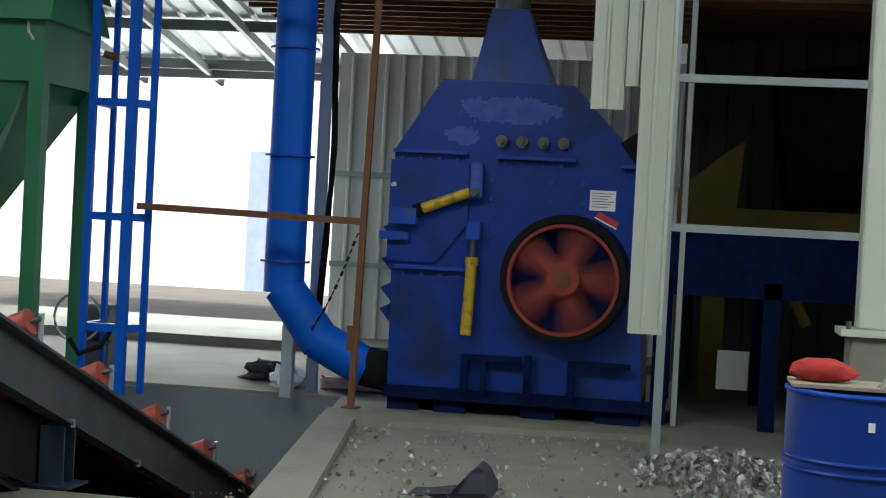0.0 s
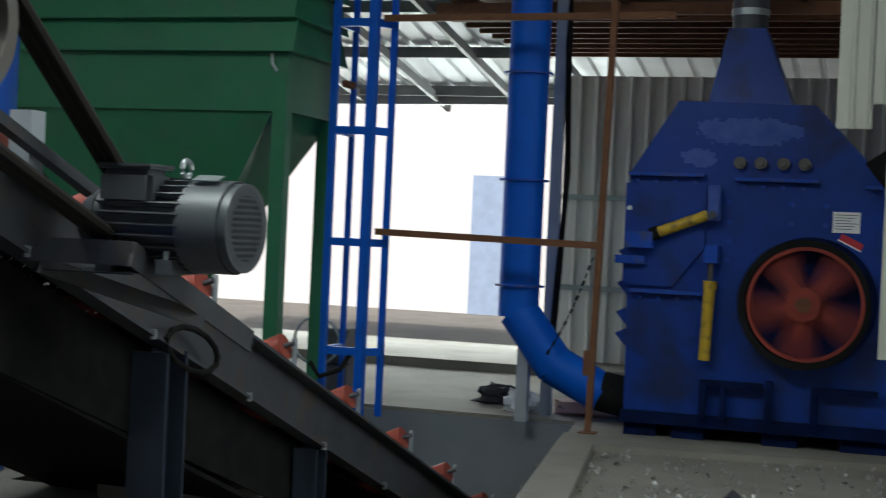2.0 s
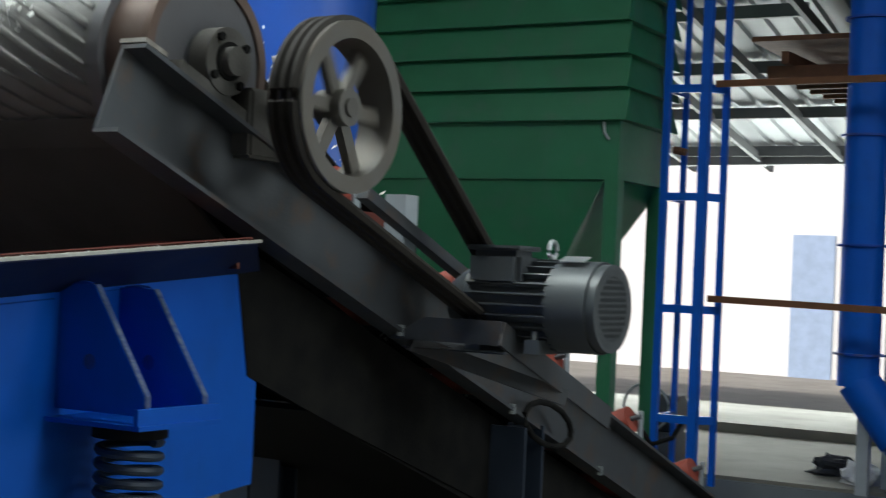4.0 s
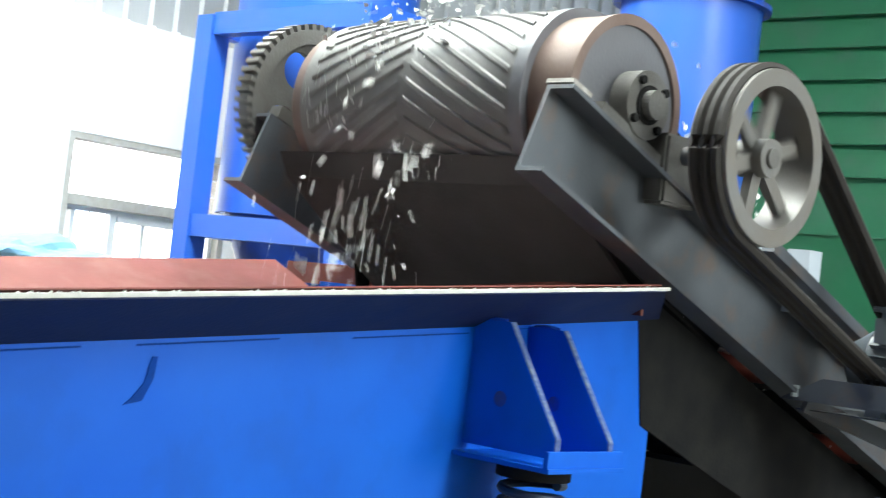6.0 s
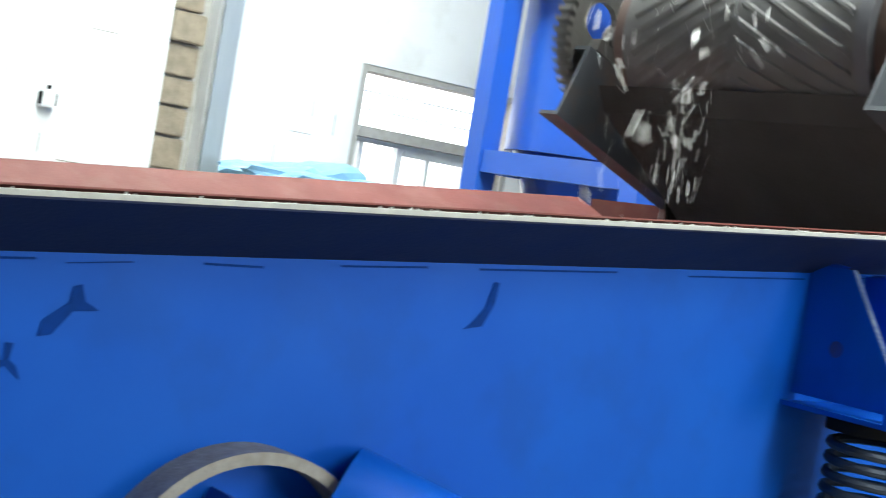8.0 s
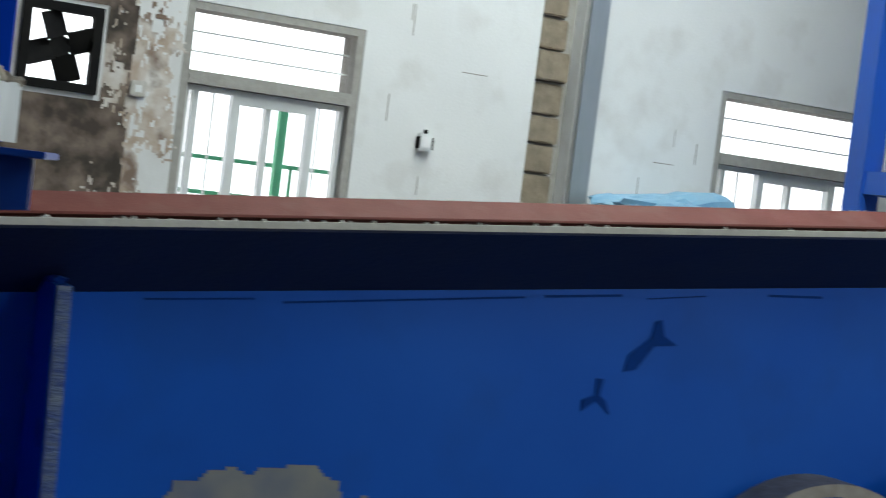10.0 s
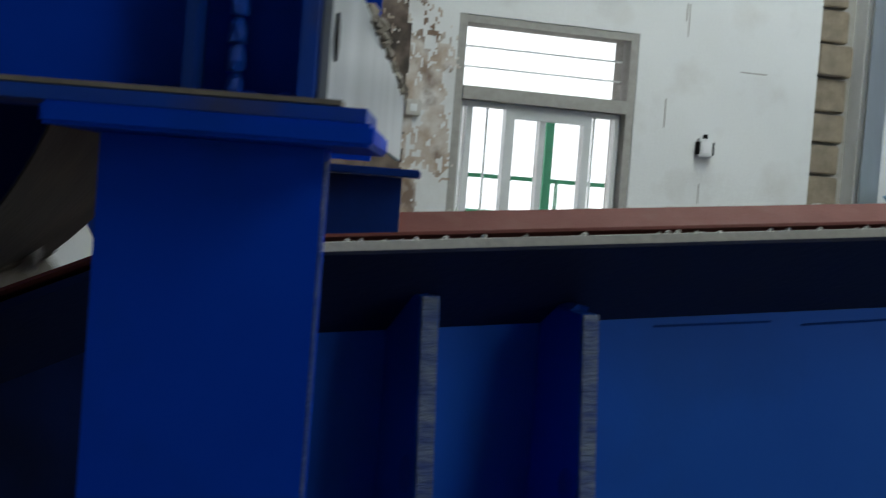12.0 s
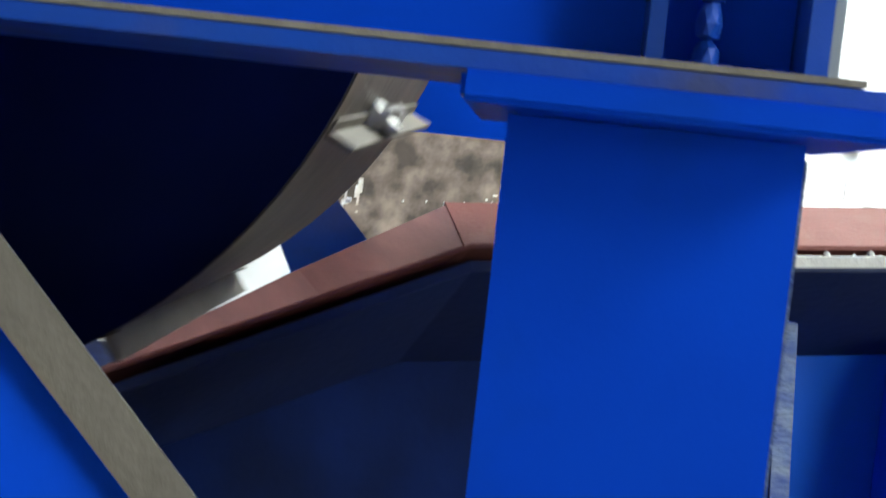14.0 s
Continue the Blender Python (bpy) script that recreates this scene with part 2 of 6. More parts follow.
def part(name, bm, material, parent=None, label="", origin=None, smooth=False):
    """Links a bmesh, whose points are in the space of the top-level thing, as one mesh object."""
    me = bpy.data.meshes.new(name)
    o = Vector(origin) if origin else Vector((0, 0, 0))
    if origin:
        bmesh.ops.translate(bm, verts=bm.verts, vec=-o)
    bm.normal_update()
    bm.to_mesh(me)
    bm.free()
    me.materials.append(material)
    if smooth:
        for p in me.polygons:
            p.use_smooth = True
        me.set_sharp_from_angle(angle=radians(35))
    ob = new(name, me)
    if parent:
        ob.parent = parent
        up = parent.location if parent.parent else Vector((0, 0, 0))
        ob.location = o - up
    else:
        ob.location = o
    if label:
        ob["label"] = label
    return ob


def single(name, bm, material, label, category, group="", kind="", smooth=False, origin=None):
    return tagged(part(name, bm, material, None, "", origin, smooth), label, category, group, kind)


def box(bm, x0, x1, y0, y1, z0, z1, m=None, bevel=0.0):
    r = bmesh.ops.create_cube(bm, size=1)
    bmesh.ops.transform(bm, verts=r["verts"], matrix=Matrix.Translation(((x0 + x1) / 2, (y0 + y1) / 2, (z0 + z1) / 2)) @ Matrix.Diagonal((abs(x1 - x0), abs(y1 - y0), abs(z1 - z0), 1)))
    vs = r["verts"]
    if bevel:
        g = bmesh.ops.bevel(bm, geom=list({e for v in vs for e in v.link_edges}), offset=bevel, segments=2, affect="EDGES")
        vs = list({v for f in g["faces"] for v in f.verts} | {v for v in vs if v.is_valid})
    if m is not None:
        bmesh.ops.transform(bm, verts=vs, matrix=m)
    return bm


def B(*a, **k):
    return box(bmesh.new(), *a, **k)


def cyl(bm, p, q, r, seg=24, r2=None, caps=True):
    p, q = Vector(p), Vector(q)
    d = q - p
    c = bmesh.ops.create_cone(bm, cap_ends=caps, segments=seg, radius1=r, radius2=r if r2 is None else r2, depth=d.length)
    m = Matrix.Translation((p + q) / 2) @ d.to_track_quat("Z", "Y").to_matrix().to_4x4()
    bmesh.ops.transform(bm, verts=c["verts"], matrix=m)
    return bm


def C(*a, **k):
    return cyl(bmesh.new(), *a, **k)


def ring(bm, p, q, ro, ri, seg=40):
    """A hollow cylinder from p to q."""
    p, q = Vector(p), Vector(q)
    m = (q - p).to_track_quat("Z", "Y").to_matrix()
    rows = []
    for i in range(seg):
        a = math.tau * i / seg
        d = m @ Vector((math.cos(a), math.sin(a), 0))
        rows.append([bm.verts.new(c + d * r) for c, r in ((p, ro), (q, ro), (q, ri), (p, ri))])
    for i in range(seg):
        a, b = rows[i], rows[(i + 1) % seg]
        for k in range(4):
            bm.faces.new((a[k], a[(k + 1) % 4], b[(k + 1) % 4], b[k]))
    bmesh.ops.recalc_face_normals(bm, faces=bm.faces)
    return bm


def prism(bm, pts, axis, a, b):
    """A polygon of 2D points, extruded along an axis from a to b."""
    def at(p, v):
        return {"x": (v, p[0], p[1]), "y": (p[0], v, p[1]), "z": (p[0], p[1], v)}[axis]
    lo = [bm.verts.new(at(p, a)) for p in pts]
    hi = [bm.verts.new(at(p, b)) for p in pts]
    fs = [bm.faces.new(lo), bm.faces.new(hi)]
    for i in range(len(pts)):
        j = (i + 1) % len(pts)
        fs.append(bm.faces.new((lo[i], lo[j], hi[j], hi[i])))
    bmesh.ops.recalc_face_normals(bm, faces=fs)
    return bm


def P(*a):
    return prism(bmesh.new(), *a)


def beam(bm, p, q, w, h, up=(0, 0, 1)):
    """A rectangular bar from p to q, w wide and h high."""
    p, q = Vector(p), Vector(q)
    y = (q - p).normalized()
    x = y.cross(Vector(up)).normalized()
    z = x.cross(y)
    m = Matrix((x, y, z)).transposed().to_4x4()
    m.translation = (p + q) / 2
    return box(bm, -w / 2, w / 2, -(q - p).length / 2, (q - p).length / 2, -h / 2, h / 2, m)


def bar(p, q, w, h, up=(0, 0, 1)):
    return beam(bmesh.new(), p, q, w, h, up)


def tube(bm, pts, r, seg=10, closed=False):
    """A round rod along points."""
    pts = [Vector(p) for p in pts]
    n = len(pts)
    rows = []
    for i, p in enumerate(pts):
        a, b = pts[max(i - 1, 0)], pts[min(i + 1, n - 1)]
        if closed:
            a, b = pts[i - 1], pts[(i + 1) % n]
        m = (b - a).to_track_quat("Z", "Y").to_matrix()
        rows.append([bm.verts.new(p + m @ Vector((math.cos(math.tau * k / seg) * r, math.sin(math.tau * k / seg) * r, 0))) for k in range(seg)])
    for i in range(n if closed else n - 1):
        a, b = rows[i], rows[(i + 1) % n]
        for k in range(seg):
            bm.faces.new((a[k], a[(k + 1) % seg], b[(k + 1) % seg], b[k]))
    if not closed:
        bm.faces.new(rows[0]), bm.faces.new(rows[-1])
    bmesh.ops.recalc_face_normals(bm, faces=bm.faces)
    return bm


def T(pts, r, seg=10, closed=False):
    return tube(bmesh.new(), pts, r, seg, closed)


def lump(rng, x, y, z, sx, sy, sz, sub=3, rough=0.35):
    """A crumpled heap, sack or cloth."""
    bm = bmesh.new()
    bmesh.ops.create_icosphere(bm, subdivisions=sub, radius=1)
    o = Vector((rng.uniform(-9, 9), rng.uniform(-9, 9), rng.uniform(-9, 9)))
    for v in bm.verts:
        k = 1 + rough * noise.noise(v.co * 1.6 + o) + rough * 0.5 * noise.noise(v.co * 4 + o)
        c = v.co * k
        v.co = Vector((x + c.x * sx, y + c.y * sy, z + max(c.z, -0.55) * sz))
    return bm


def flake(rng, s):
    """A torn, crumpled flake of sheet metal."""
    bm = bmesh.new()
    n = 6
    ring_ = []
    for i in range(n):
        a = math.tau * i / n
        r = s * rng.uniform(0.55, 1.1)
        ring_.append(bm.verts.new((math.cos(a) * r, math.sin(a) * r * rng.uniform(0.5, 0.9), s * rng.uniform(-0.35, 0.35))))
    c = bm.verts.new((0, 0, s * rng.uniform(-0.3, 0.3)))
    d = bm.verts.new((0, 0, c.co.z - s * 0.12))
    for i in range(n):
        bm.faces.new((ring_[i], ring_[(i + 1) % n], c))
        bm.faces.new((ring_[(i + 1) % n], ring_[i], d))
    return bm


def corrugated(width, height, pitch=0.2, depth=0.03, thick=0.004):
    """A profiled sheet in the x-z plane, from 0 to width and 0 to height, with ribs."""
    bm = bmesh.new()
    prof = []
    x = 0.0
    while x < width:
        for dx, dy in ((0, 0), (pitch * 0.7, 0), (pitch * 0.78, -depth), (pitch * 0.92, -depth)):
            if x + dx <= width:
                prof.append((x + dx, dy))
        x += pitch
    prof.append((width, 0))
    f = [(bm.verts.new((a, b, 0)), bm.verts.new((a, b, height))) for a, b in prof]
    g = [(bm.verts.new((a, b + thick, 0)), bm.verts.new((a, b + thick, height))) for a, b in prof]
    for i in range(len(prof) - 1):
        bm.faces.new((f[i][0], f[i + 1][0], f[i + 1][1], f[i][1]))
        bm.faces.new((g[i + 1][0], g[i][0], g[i][1], g[i + 1][1]))
    return bm


def profile(pts, p, q, side=(1, 0, 0)):
    """A closed cross-section of (side, up) points swept straight from p to q."""
    bm = bmesh.new()
    p, q, s = Vector(p), Vector(q), Vector(side)
    up = s.cross((q - p).normalized())
    rows = [[bm.verts.new(c + s * a + up * b) for a, b in pts] for c in (p, q)]
    n = len(pts)
    for k in range(n):
        bm.faces.new((rows[0][k], rows[0][(k + 1) % n], rows[1][(k + 1) % n], rows[1][k]))
    bm.faces.new(rows[0]), bm.faces.new(rows[1])
    bmesh.ops.recalc_face_normals(bm, faces=bm.faces)
    return bm


def h_section(w, d, t):
    """The outline of an H beam, w across the flanges and d deep."""
    a, b, c = w / 2, d / 2, t / 2
    return [(-a, b), (a, b), (a, b - t), (c, b - t), (c, -b + t), (a, -b + t), (a, -b), (-a, -b), (-a, -b + t), (-c, -b + t), (-c, b - t), (-a, b - t)]


def placed(bm, m):
    bmesh.ops.transform(bm, verts=bm.verts, matrix=m)
    return bm


FLOOR = 0.24
MOVES = []
rng = random.Random(7)



def ragged(x0, x1, z0, z1, depth, seed, step=0.014, edge=0.25):
    """A thin patch with an uneven, broken outline in the x-z plane, facing -y."""
    bm = bmesh.new()
    vs = {}
    nx_, nz_ = int((x1 - x0) / step), int((z1 - z0) / step)
    for i in range(nx_):
        for j in range(nz_):
            u, v = (i + 0.5) / nx_ * 2 - 1, (j + 0.5) / nz_ * 2 - 1
            x, z = x0 + i * step, z0 + j * step
            if 1.15 - u * u - v * v + 0.5 * noise.noise(Vector((x * 6, z * 9, seed))) + 0.5 * noise.noise(Vector((x * 25, z * 25, seed))) < edge:
                continue
            q = []
            for a, b in ((i, j), (i + 1, j), (i + 1, j + 1), (i, j + 1)):
                if (a, b) not in vs:
                    vs[a, b] = bm.verts.new((x0 + a * step, depth, z0 + b * step))
                q.append(vs[a, b])
            bm.faces.new(q)
    return bm


# ---- structure ----


def structure(name, bm, material, label, category, smooth=False):
    return single(name, bm, material, label, category, kind="structure", smooth=smooth)


# floor with the conveyor pit
PX0, PY0, PY1 = -5.6, 7.0, 11.5
f = bmesh.new()
prism(f, [(-2.865, -7.2), (6.4, -7.2), (6.4, 15.0), (-3.49, 15.0), (-3.49, PY1), (-2.865, PY0)], "z", -1.6, FLOOR)
box(f, -10.3, -2.865, -7.2, PY0, -1.6, FLOOR)
box(f, -10.3, PX0, PY0, 15.0, -1.6, FLOOR)
box(f, PX0, -3.49, PY1, 15.0, -1.6, FLOOR)
structure("floor", f, CONCRETE, "dusty grey concrete hall floor with a conveyor pit", "floor")
structure("pit_floor", B(PX0, -2.9, PY0, PY1, -1.7, -1.5), CONCRETE, "dark concrete bottom of the conveyor pit", "floor")
w = bmesh.new()
box(w, PX0 + 0.002, -3.492, PY1 - 0.05, PY1 - 0.001, -1.5, FLOOR - 0.03)
structure("wall_pit", w, PITWALL, "smooth grey rendered wall of the conveyor pit", "wall")
structure("ground", B(-60, 60, 15.0, 120, -0.2, FLOOR + 0.1), CONCRETE, "bright concrete yard outside the hall", "ground")
structure("ground_west", B(-60, -10.35, -60, 15.0, -0.2, FLOOR - 0.1), CONCRETE, "concrete yard beside the hall", "ground")
structure("kerb", P([(-2.76, 6.3), (-2.47, 6.3), (-3.03, 9.97), (-3.29, 10.04)], "z", FLOOR, FLOOR + 0.05), CONCRETE, "worn low concrete kerb along the conveyor pit", "kerb")
structure("kerb_crusher", P([(-3.29, 10.045), (-3.02, 9.975), (-0.95, 10.27), (-0.95, 10.55), (-3.35, 10.5)], "z", FLOOR, FLOOR + 0.045), CONCRETE, "worn low concrete kerb before the crusher", "kerb")

# west wall with two windows, a column bay and a fan opening
WX = -10.1
W1 = (1.77, 2.88, 1.0, 2.55)
W2 = (5.56, 7.0, 0.9, 2.57)
FAN = (0.86, 1.30, 1.93, 2.41)


def wall_with_holes(name, x0, x1, ya, yb, za, zb, holes, material, label):
    bm = bmesh.new()
    ys = sorted({ya, yb, *(h[0] for h in holes), *(h[1] for h in holes)})
    for a, b in zip(ys, ys[1:]):
        cuts = sorted((h[2], h[3]) for h in holes if h[0] <= a and h[1] >= b)
        z = za
        for lo, hi in cuts:
            box(bm, x0, x1, a, b, z, lo)
            z = hi
        box(bm, x0, x1, a, b, z, zb)
    bmesh.ops.remove_doubles(bm, verts=bm.verts, dist=0.0001)
    return structure(name, bm, material, label, "wall")


wall_with_holes("wall_west", WX - 0.24, WX, -7.2, 4.08, FLOOR - 0.3, 3.42, [W1, FAN], PLASTER, "white plastered masonry wall with scuffs and stains")
wall_with_holes("wall_west_far", WX - 0.24, WX, 4.40, 12.6, FLOOR - 0.3, 3.40, [W2], PLASTER, "white plastered masonry wall beside a window")
structure("wall_gap", B(WX - 0.24, WX - 0.13, 4.08, 4.40, FLOOR - 0.3, 3.42), MORTAR, "dark recess of unplastered masonry beside a column", "wall")
structure("wall_west_sheet", placed(corrugated(19.8, 3.1, 0.22, 0.03), Matrix.Translation((WX - 0.1, -7.2, 3.42)) @ Matrix.Rotation(radians(90), 4, "Z")), GREYSHEET, "pale grey profiled sheet cladding above the masonry", "wall")

SCRATCH = mat("wall_scratch", (0.22, 0.2, 0.18), 0.9, scale=30)
for k in range(14):
    y, z = rng.uniform(2.95, 4.0) if k % 2 else rng.uniform(4.7, 5.5), rng.uniform(1.5, 3.2)
    L, up = rng.uniform(0.03, 0.2), rng.random() < 0.6
    single("wall_scuff", B(WX + 0.0005, WX + 0.002, y, y + (rng.uniform(0.003, 0.008) if up else L), z, z + (L if up else rng.uniform(0.003, 0.01))), SCRATCH, "thin dark scuff on the white plaster", "scuff", "wall scuffs", "structure")

# oily stain round the fan, thin flakes of discoloured plaster on the wall
def stain_band(name, y0, y1, z0, z1, material, x, seed, label, low=0.22):
    """A stain with ragged edges and a gap where the fan sits."""
    bm = bmesh.new()
    step = 0.013
    ny, nz = int((y1 - y0) / step), int((z1 - z0) / step)
    g = {}
    for i in range(ny + 1):
        for j in range(nz + 1):
            g[i, j] = (y0 + i * step, z0 + j * step)
    vs = {}
    for i in range(ny):
        for j in range(nz):
            y, z = g[i, j][0] + step / 2, g[i, j][1] + step / 2
            if FAN[0] - 0.03 < y < FAN[1] + 0.03 and FAN[2] - 0.03 < z < FAN[3] + 0.03:
                continue
            u = min((y - y0), (y1 - y)) / (y1 - y0) * 2
            if u + 0.45 * noise.noise(Vector((y * 5, z * 2.2, seed))) + 0.32 * noise.noise(Vector((y * 17, z * 9, seed))) + 0.28 * noise.noise(Vector((y * 45, z * 30, seed))) < low:
                continue
            q = []
            for a, b in ((i, j), (i + 1, j), (i + 1, j + 1), (i, j + 1)):
                if (a, b) not in vs:
                    vs[a, b] = bm.verts.new((x, g[a, b][0], g[a, b][1]))
                q.append(vs[a, b])
            bm.faces.new(q)
    bmesh.ops.recalc_face_normals(bm, faces=bm.faces)
    return structure(name, bm, material, label, "stain")


stain_band("stain_edge", 0.3, 1.80, 0.9, 3.4, SOOT_EDGE, WX + 0.003, 3.0, "brown drips and splashes on the white plaster")
stain_band("stain_dark", 0.35, 1.50, 0.9, 3.4, SOOT, WX + 0.006, 8.0, "black oily soot stain around the wall fan", 0.08)

# rough blocks left bare beside the column
zb = FLOOR
i = 0
while zb < 3.3:
    h = 0.17 + 0.03 * rng.random()
    d = rng.uniform(0.0, 0.05)
    bb = B(WX - 0.13, WX - 0.03 - d, 4.085 + rng.uniform(0, 0.02), 4.30 + rng.uniform(0, 0.06), zb, zb + h, None, 0.01)
    part("block", bb, BLOCKM, bpy.data.objects["wall_gap"])
    zb += h + 0.018
column = thing("wall_column", WX, 4.46, FLOOR, "grey painted steel H column against the wall", "column")
for x0, x1, y0, y1, nm in ((0.078, 0.09, -0.075, 0.06, "flange"), (-0.05, -0.038, -0.055, 0.06, "flange"), (-0.038, 0.078, -0.008, 0.004, "web")):
    part(nm, B(x0, x1, y0, y1, 0, 6.0), GALV, column)


def window(name, y0, y1, z0, z1, transom, panes, label):
    x = WX
    wdw = tagged(new(name), label, "window", kind="structure")
    wdw.location = (0, 0, 0)
    def fr(a, b, c, d, m=ALU, xo=0.0, t=0.06, nm="window_frame"):
        part(nm, B(x - 0.10 - t / 2 + xo, x - 0.10 + t / 2 + xo, a, b, c, d), m, wdw)
    part("reveal", B(x - 0.22, x - 0.004, y0 + 0.002, y0 + 0.05, z0, z1), MORTAR, wdw)
    part("reveal", B(x - 0.22, x - 0.004, y1 - 0.05, y1 - 0.002, z0, z1), MORTAR, wdw)
    part("reveal", B(x - 0.22, x - 0.004, y0 + 0.05, y1 - 0.05, z1 - 0.045, z1 - 0.002), MORTAR, wdw)
    part("transom", B(x - 0.22, x + 0.004, y0 + 0.05, y1 - 0.05, transom, transom + 0.075), MORTAR, wdw)
    part("window_sill", B(x - 0.22, x + 0.03, y0 + 0.004, y1 - 0.004, z0 + 0.002, z0 + 0.05), MORTAR, wdw)
    a, b = y0 + 0.055, y1 - 0.055
    # lower sliding sashes
    fr(a, b, transom - 0.035, transom - 0.003)
    fr(a, b, z0 + 0.05, z0 + 0.09)
    wd = (b - a) / panes
    for f_, w_, o_ in ((0.015, 0.03, 0.0), (0.07, 0.035, 0.0), (0.31, 0.055, 0.022), (0.52, 0.035, 0.0), (0.79, 0.05, 0.022), (0.985, 0.03, 0.0)):
        fr(a + f_ * (b - a) - w_ / 2, a + f_ * (b - a) + w_ / 2, z0 + 0.09, transom - 0.035, xo=o_, nm="sash_frame")
    fr(a + 0.337 * (b - a), a + 0.765 * (b - a), transom - 0.085, transom - 0.036, xo=0.022, nm="sash_frame")
    for k in range(panes):
        part("pane", B(x - 0.105, x - 0.101, a + k * wd + 0.02, a + (k + 1) * wd - 0.02, z0 + 0.09, transom - 0.035), GLASS, wdw).visible_shadow = False
        part("glazing_bar", B(x - 0.118, x - 0.106, a + (k + 0.55) * wd, a + (k + 0.55) * wd + 0.012, z0 + 0.09, transom - 0.035), ALU, wdw)
    # upper louvre panes
    rows = 3
    hh = (z1 - 0.05 - transom - 0.075) / rows
    for k in range(rows):
        part("pane", B(x - 0.105, x - 0.101, a, b, transom + 0.08 + k * hh, transom + 0.07 + (k + 1) * hh), GLASS, wdw).visible_shadow = False
        if k:
            part("glazing_bar", B(x - 0.108, x - 0.096, a, b, transom + 0.07 + k * hh, transom + 0.08 + k * hh), ALU, wdw)
    return wdw


window("window_1", *W1, 2.08, 3, "aluminium sliding window with louvred top light in bright daylight")
window("window_2", *W2, 2.07, 3, "aluminium sliding window with a top light in bright daylight")
GREENBAR = mat("green_rail", (0.05, 0.3, 0.16), 0.5)
rail = thing("yard_railing", -11.6, 3.0, FLOOR, "green and grey steel railing outside the windows", "railing")
for z in (1.20, 1.44):
    part("rail", bar((0, -2.5, z - 0.0), (0, 5, z), 0.03, 0.03), GREENBAR, rail)
for k in range(9):
    part("post", bar((0, -2.4 + k * 0.82, -0.34), (0, -2.4 + k * 0.82, 1.45), 0.022, 0.022, (0, 1, 0)), GREENBAR, rail)
part("post", bar((0.3, -0.15, -0.34), (0.3, -0.15, 1.86), 0.06, 0.06, (0, 1, 0)), GREENBAR, rail, "tall green post")
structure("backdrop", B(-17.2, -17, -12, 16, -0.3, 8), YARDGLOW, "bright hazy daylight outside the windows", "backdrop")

fan = thing("wall_fan", WX, 1.08, 2.17, "black square exhaust fan stained with oil in the wall", "fan")
for a in ((-0.22, 0.22, 0.19, 0.24), (-0.22, 0.22, -0.24, -0.19), (-0.22, -0.17, -0.19, 0.19), (0.17, 0.22, -0.19, 0.19)):
    part("fan_frame", B(-0.05, 0.03, *a), BLACK, fan)
part("hub", C((-0.06, 0, 0), (0.0, 0, 0), 0.06), BLACK, fan, smooth=True)
for k in range(4):
    m = Matrix.Rotation(radians(20 + 90 * k), 4, "X") @ Matrix.Rotation(radians(28), 4, "Z")
    part("blade", B(-0.006, 0.006, -0.07, 0.07, 0.05, 0.2, m), BLACK, fan)

sw = thing("switch_box", WX, 3.34, 1.93, "small white switch box with a dark frame on the wall", "switch")
part("case", B(0.002, 0.05, -0.045, 0.045, -0.06, 0.05, None, 0.006), ALU, sw)
part("cover", B(0.051, 0.056, -0.025, 0.025, -0.035, 0.03), PAPER, sw)
part("cable_gland", C((0.03, 0, 0.05), (0.03, 0, 0.075), 0.014), BLACK, sw)
for y in (-0.047, 0.047):
    part("clip", B(0.01, 0.055, y - 0.004, y + 0.004, -0.045, 0.03), BLACK, sw)
sw2 = thing("wall_socket", WX, 1.53, 2.0, "dirty white socket plate on the stained wall", "socket")
part("plate", B(0.008, 0.03, -0.045, 0.045, -0.045, 0.045, None, 0.005), FILLW, sw2)
part("socket_face", B(0.031, 0.034, -0.02, 0.02, -0.02, 0.02), ALU, sw2)

# south and east walls, roof
structure("wall_south", B(-10.3, 6.3, -7.3, -7.05, FLOOR - 0.3, 6.6), PLASTER, "plain plastered end wall of the hall", "wall")
wall_with_holes("wall_east", 6.0, 6.25, -7.05, 15.0, FLOOR - 0.3, 6.6, [(6.0, 9.2, FLOOR - 0.2, 4.5)], GREYSHEET, "grey wall with a wide gate opening")
structure("ceiling", B(-10.4, 6.3, -7.3, 12.6, 6.52, 6.6), ROOFSHEET, "grey sheet roof of the hall", "ceiling")
structure("wall_room_front", B(0.45, 6.0, 9.7, 9.75, FLOOR, 6.5), GREYSHEET, "sheet wall closing the dark side room", "wall")
# Out of view; added to block light from the side room.
structure("ceiling_light_block", B(-0.95, 6.0, 9.8, 14.9, 5.3, 5.35), ROOFSHEET, "unseen roof added to keep the side room dark", "ceiling")
# lean-to roof over the back opening: profiled sheet, purlins, a beam
lean = placed(corrugated(9.5, 6.4, 0.28, 0.035), Matrix.Translation((-10.4, 11.6, 4.62)) @ Matrix.Rotation(radians(-101), 4, "X") @ Matrix.Diagonal((1, 1, 1, 1)))
structure("ceiling_leanto", lean, ROOFSHEET, "grey profiled sheet lean-to roof", "ceiling")
PURLIN = mat("roof_purlin", (0.16, 0.165, 0.17), 0.6, 0.2, scale=4)
for k in range(4):
    y = 12.9 + k * 1.45
    z = 4.62 - (y - 11.6) * 0.194 - 0.09
    single("roof_purlin", bar((-10.4, y, z), (-4.9, y, z), 0.06, 0.12), PURLIN, "grey steel purlin under the lean-to roof", "purlin", "lean-to purlins")
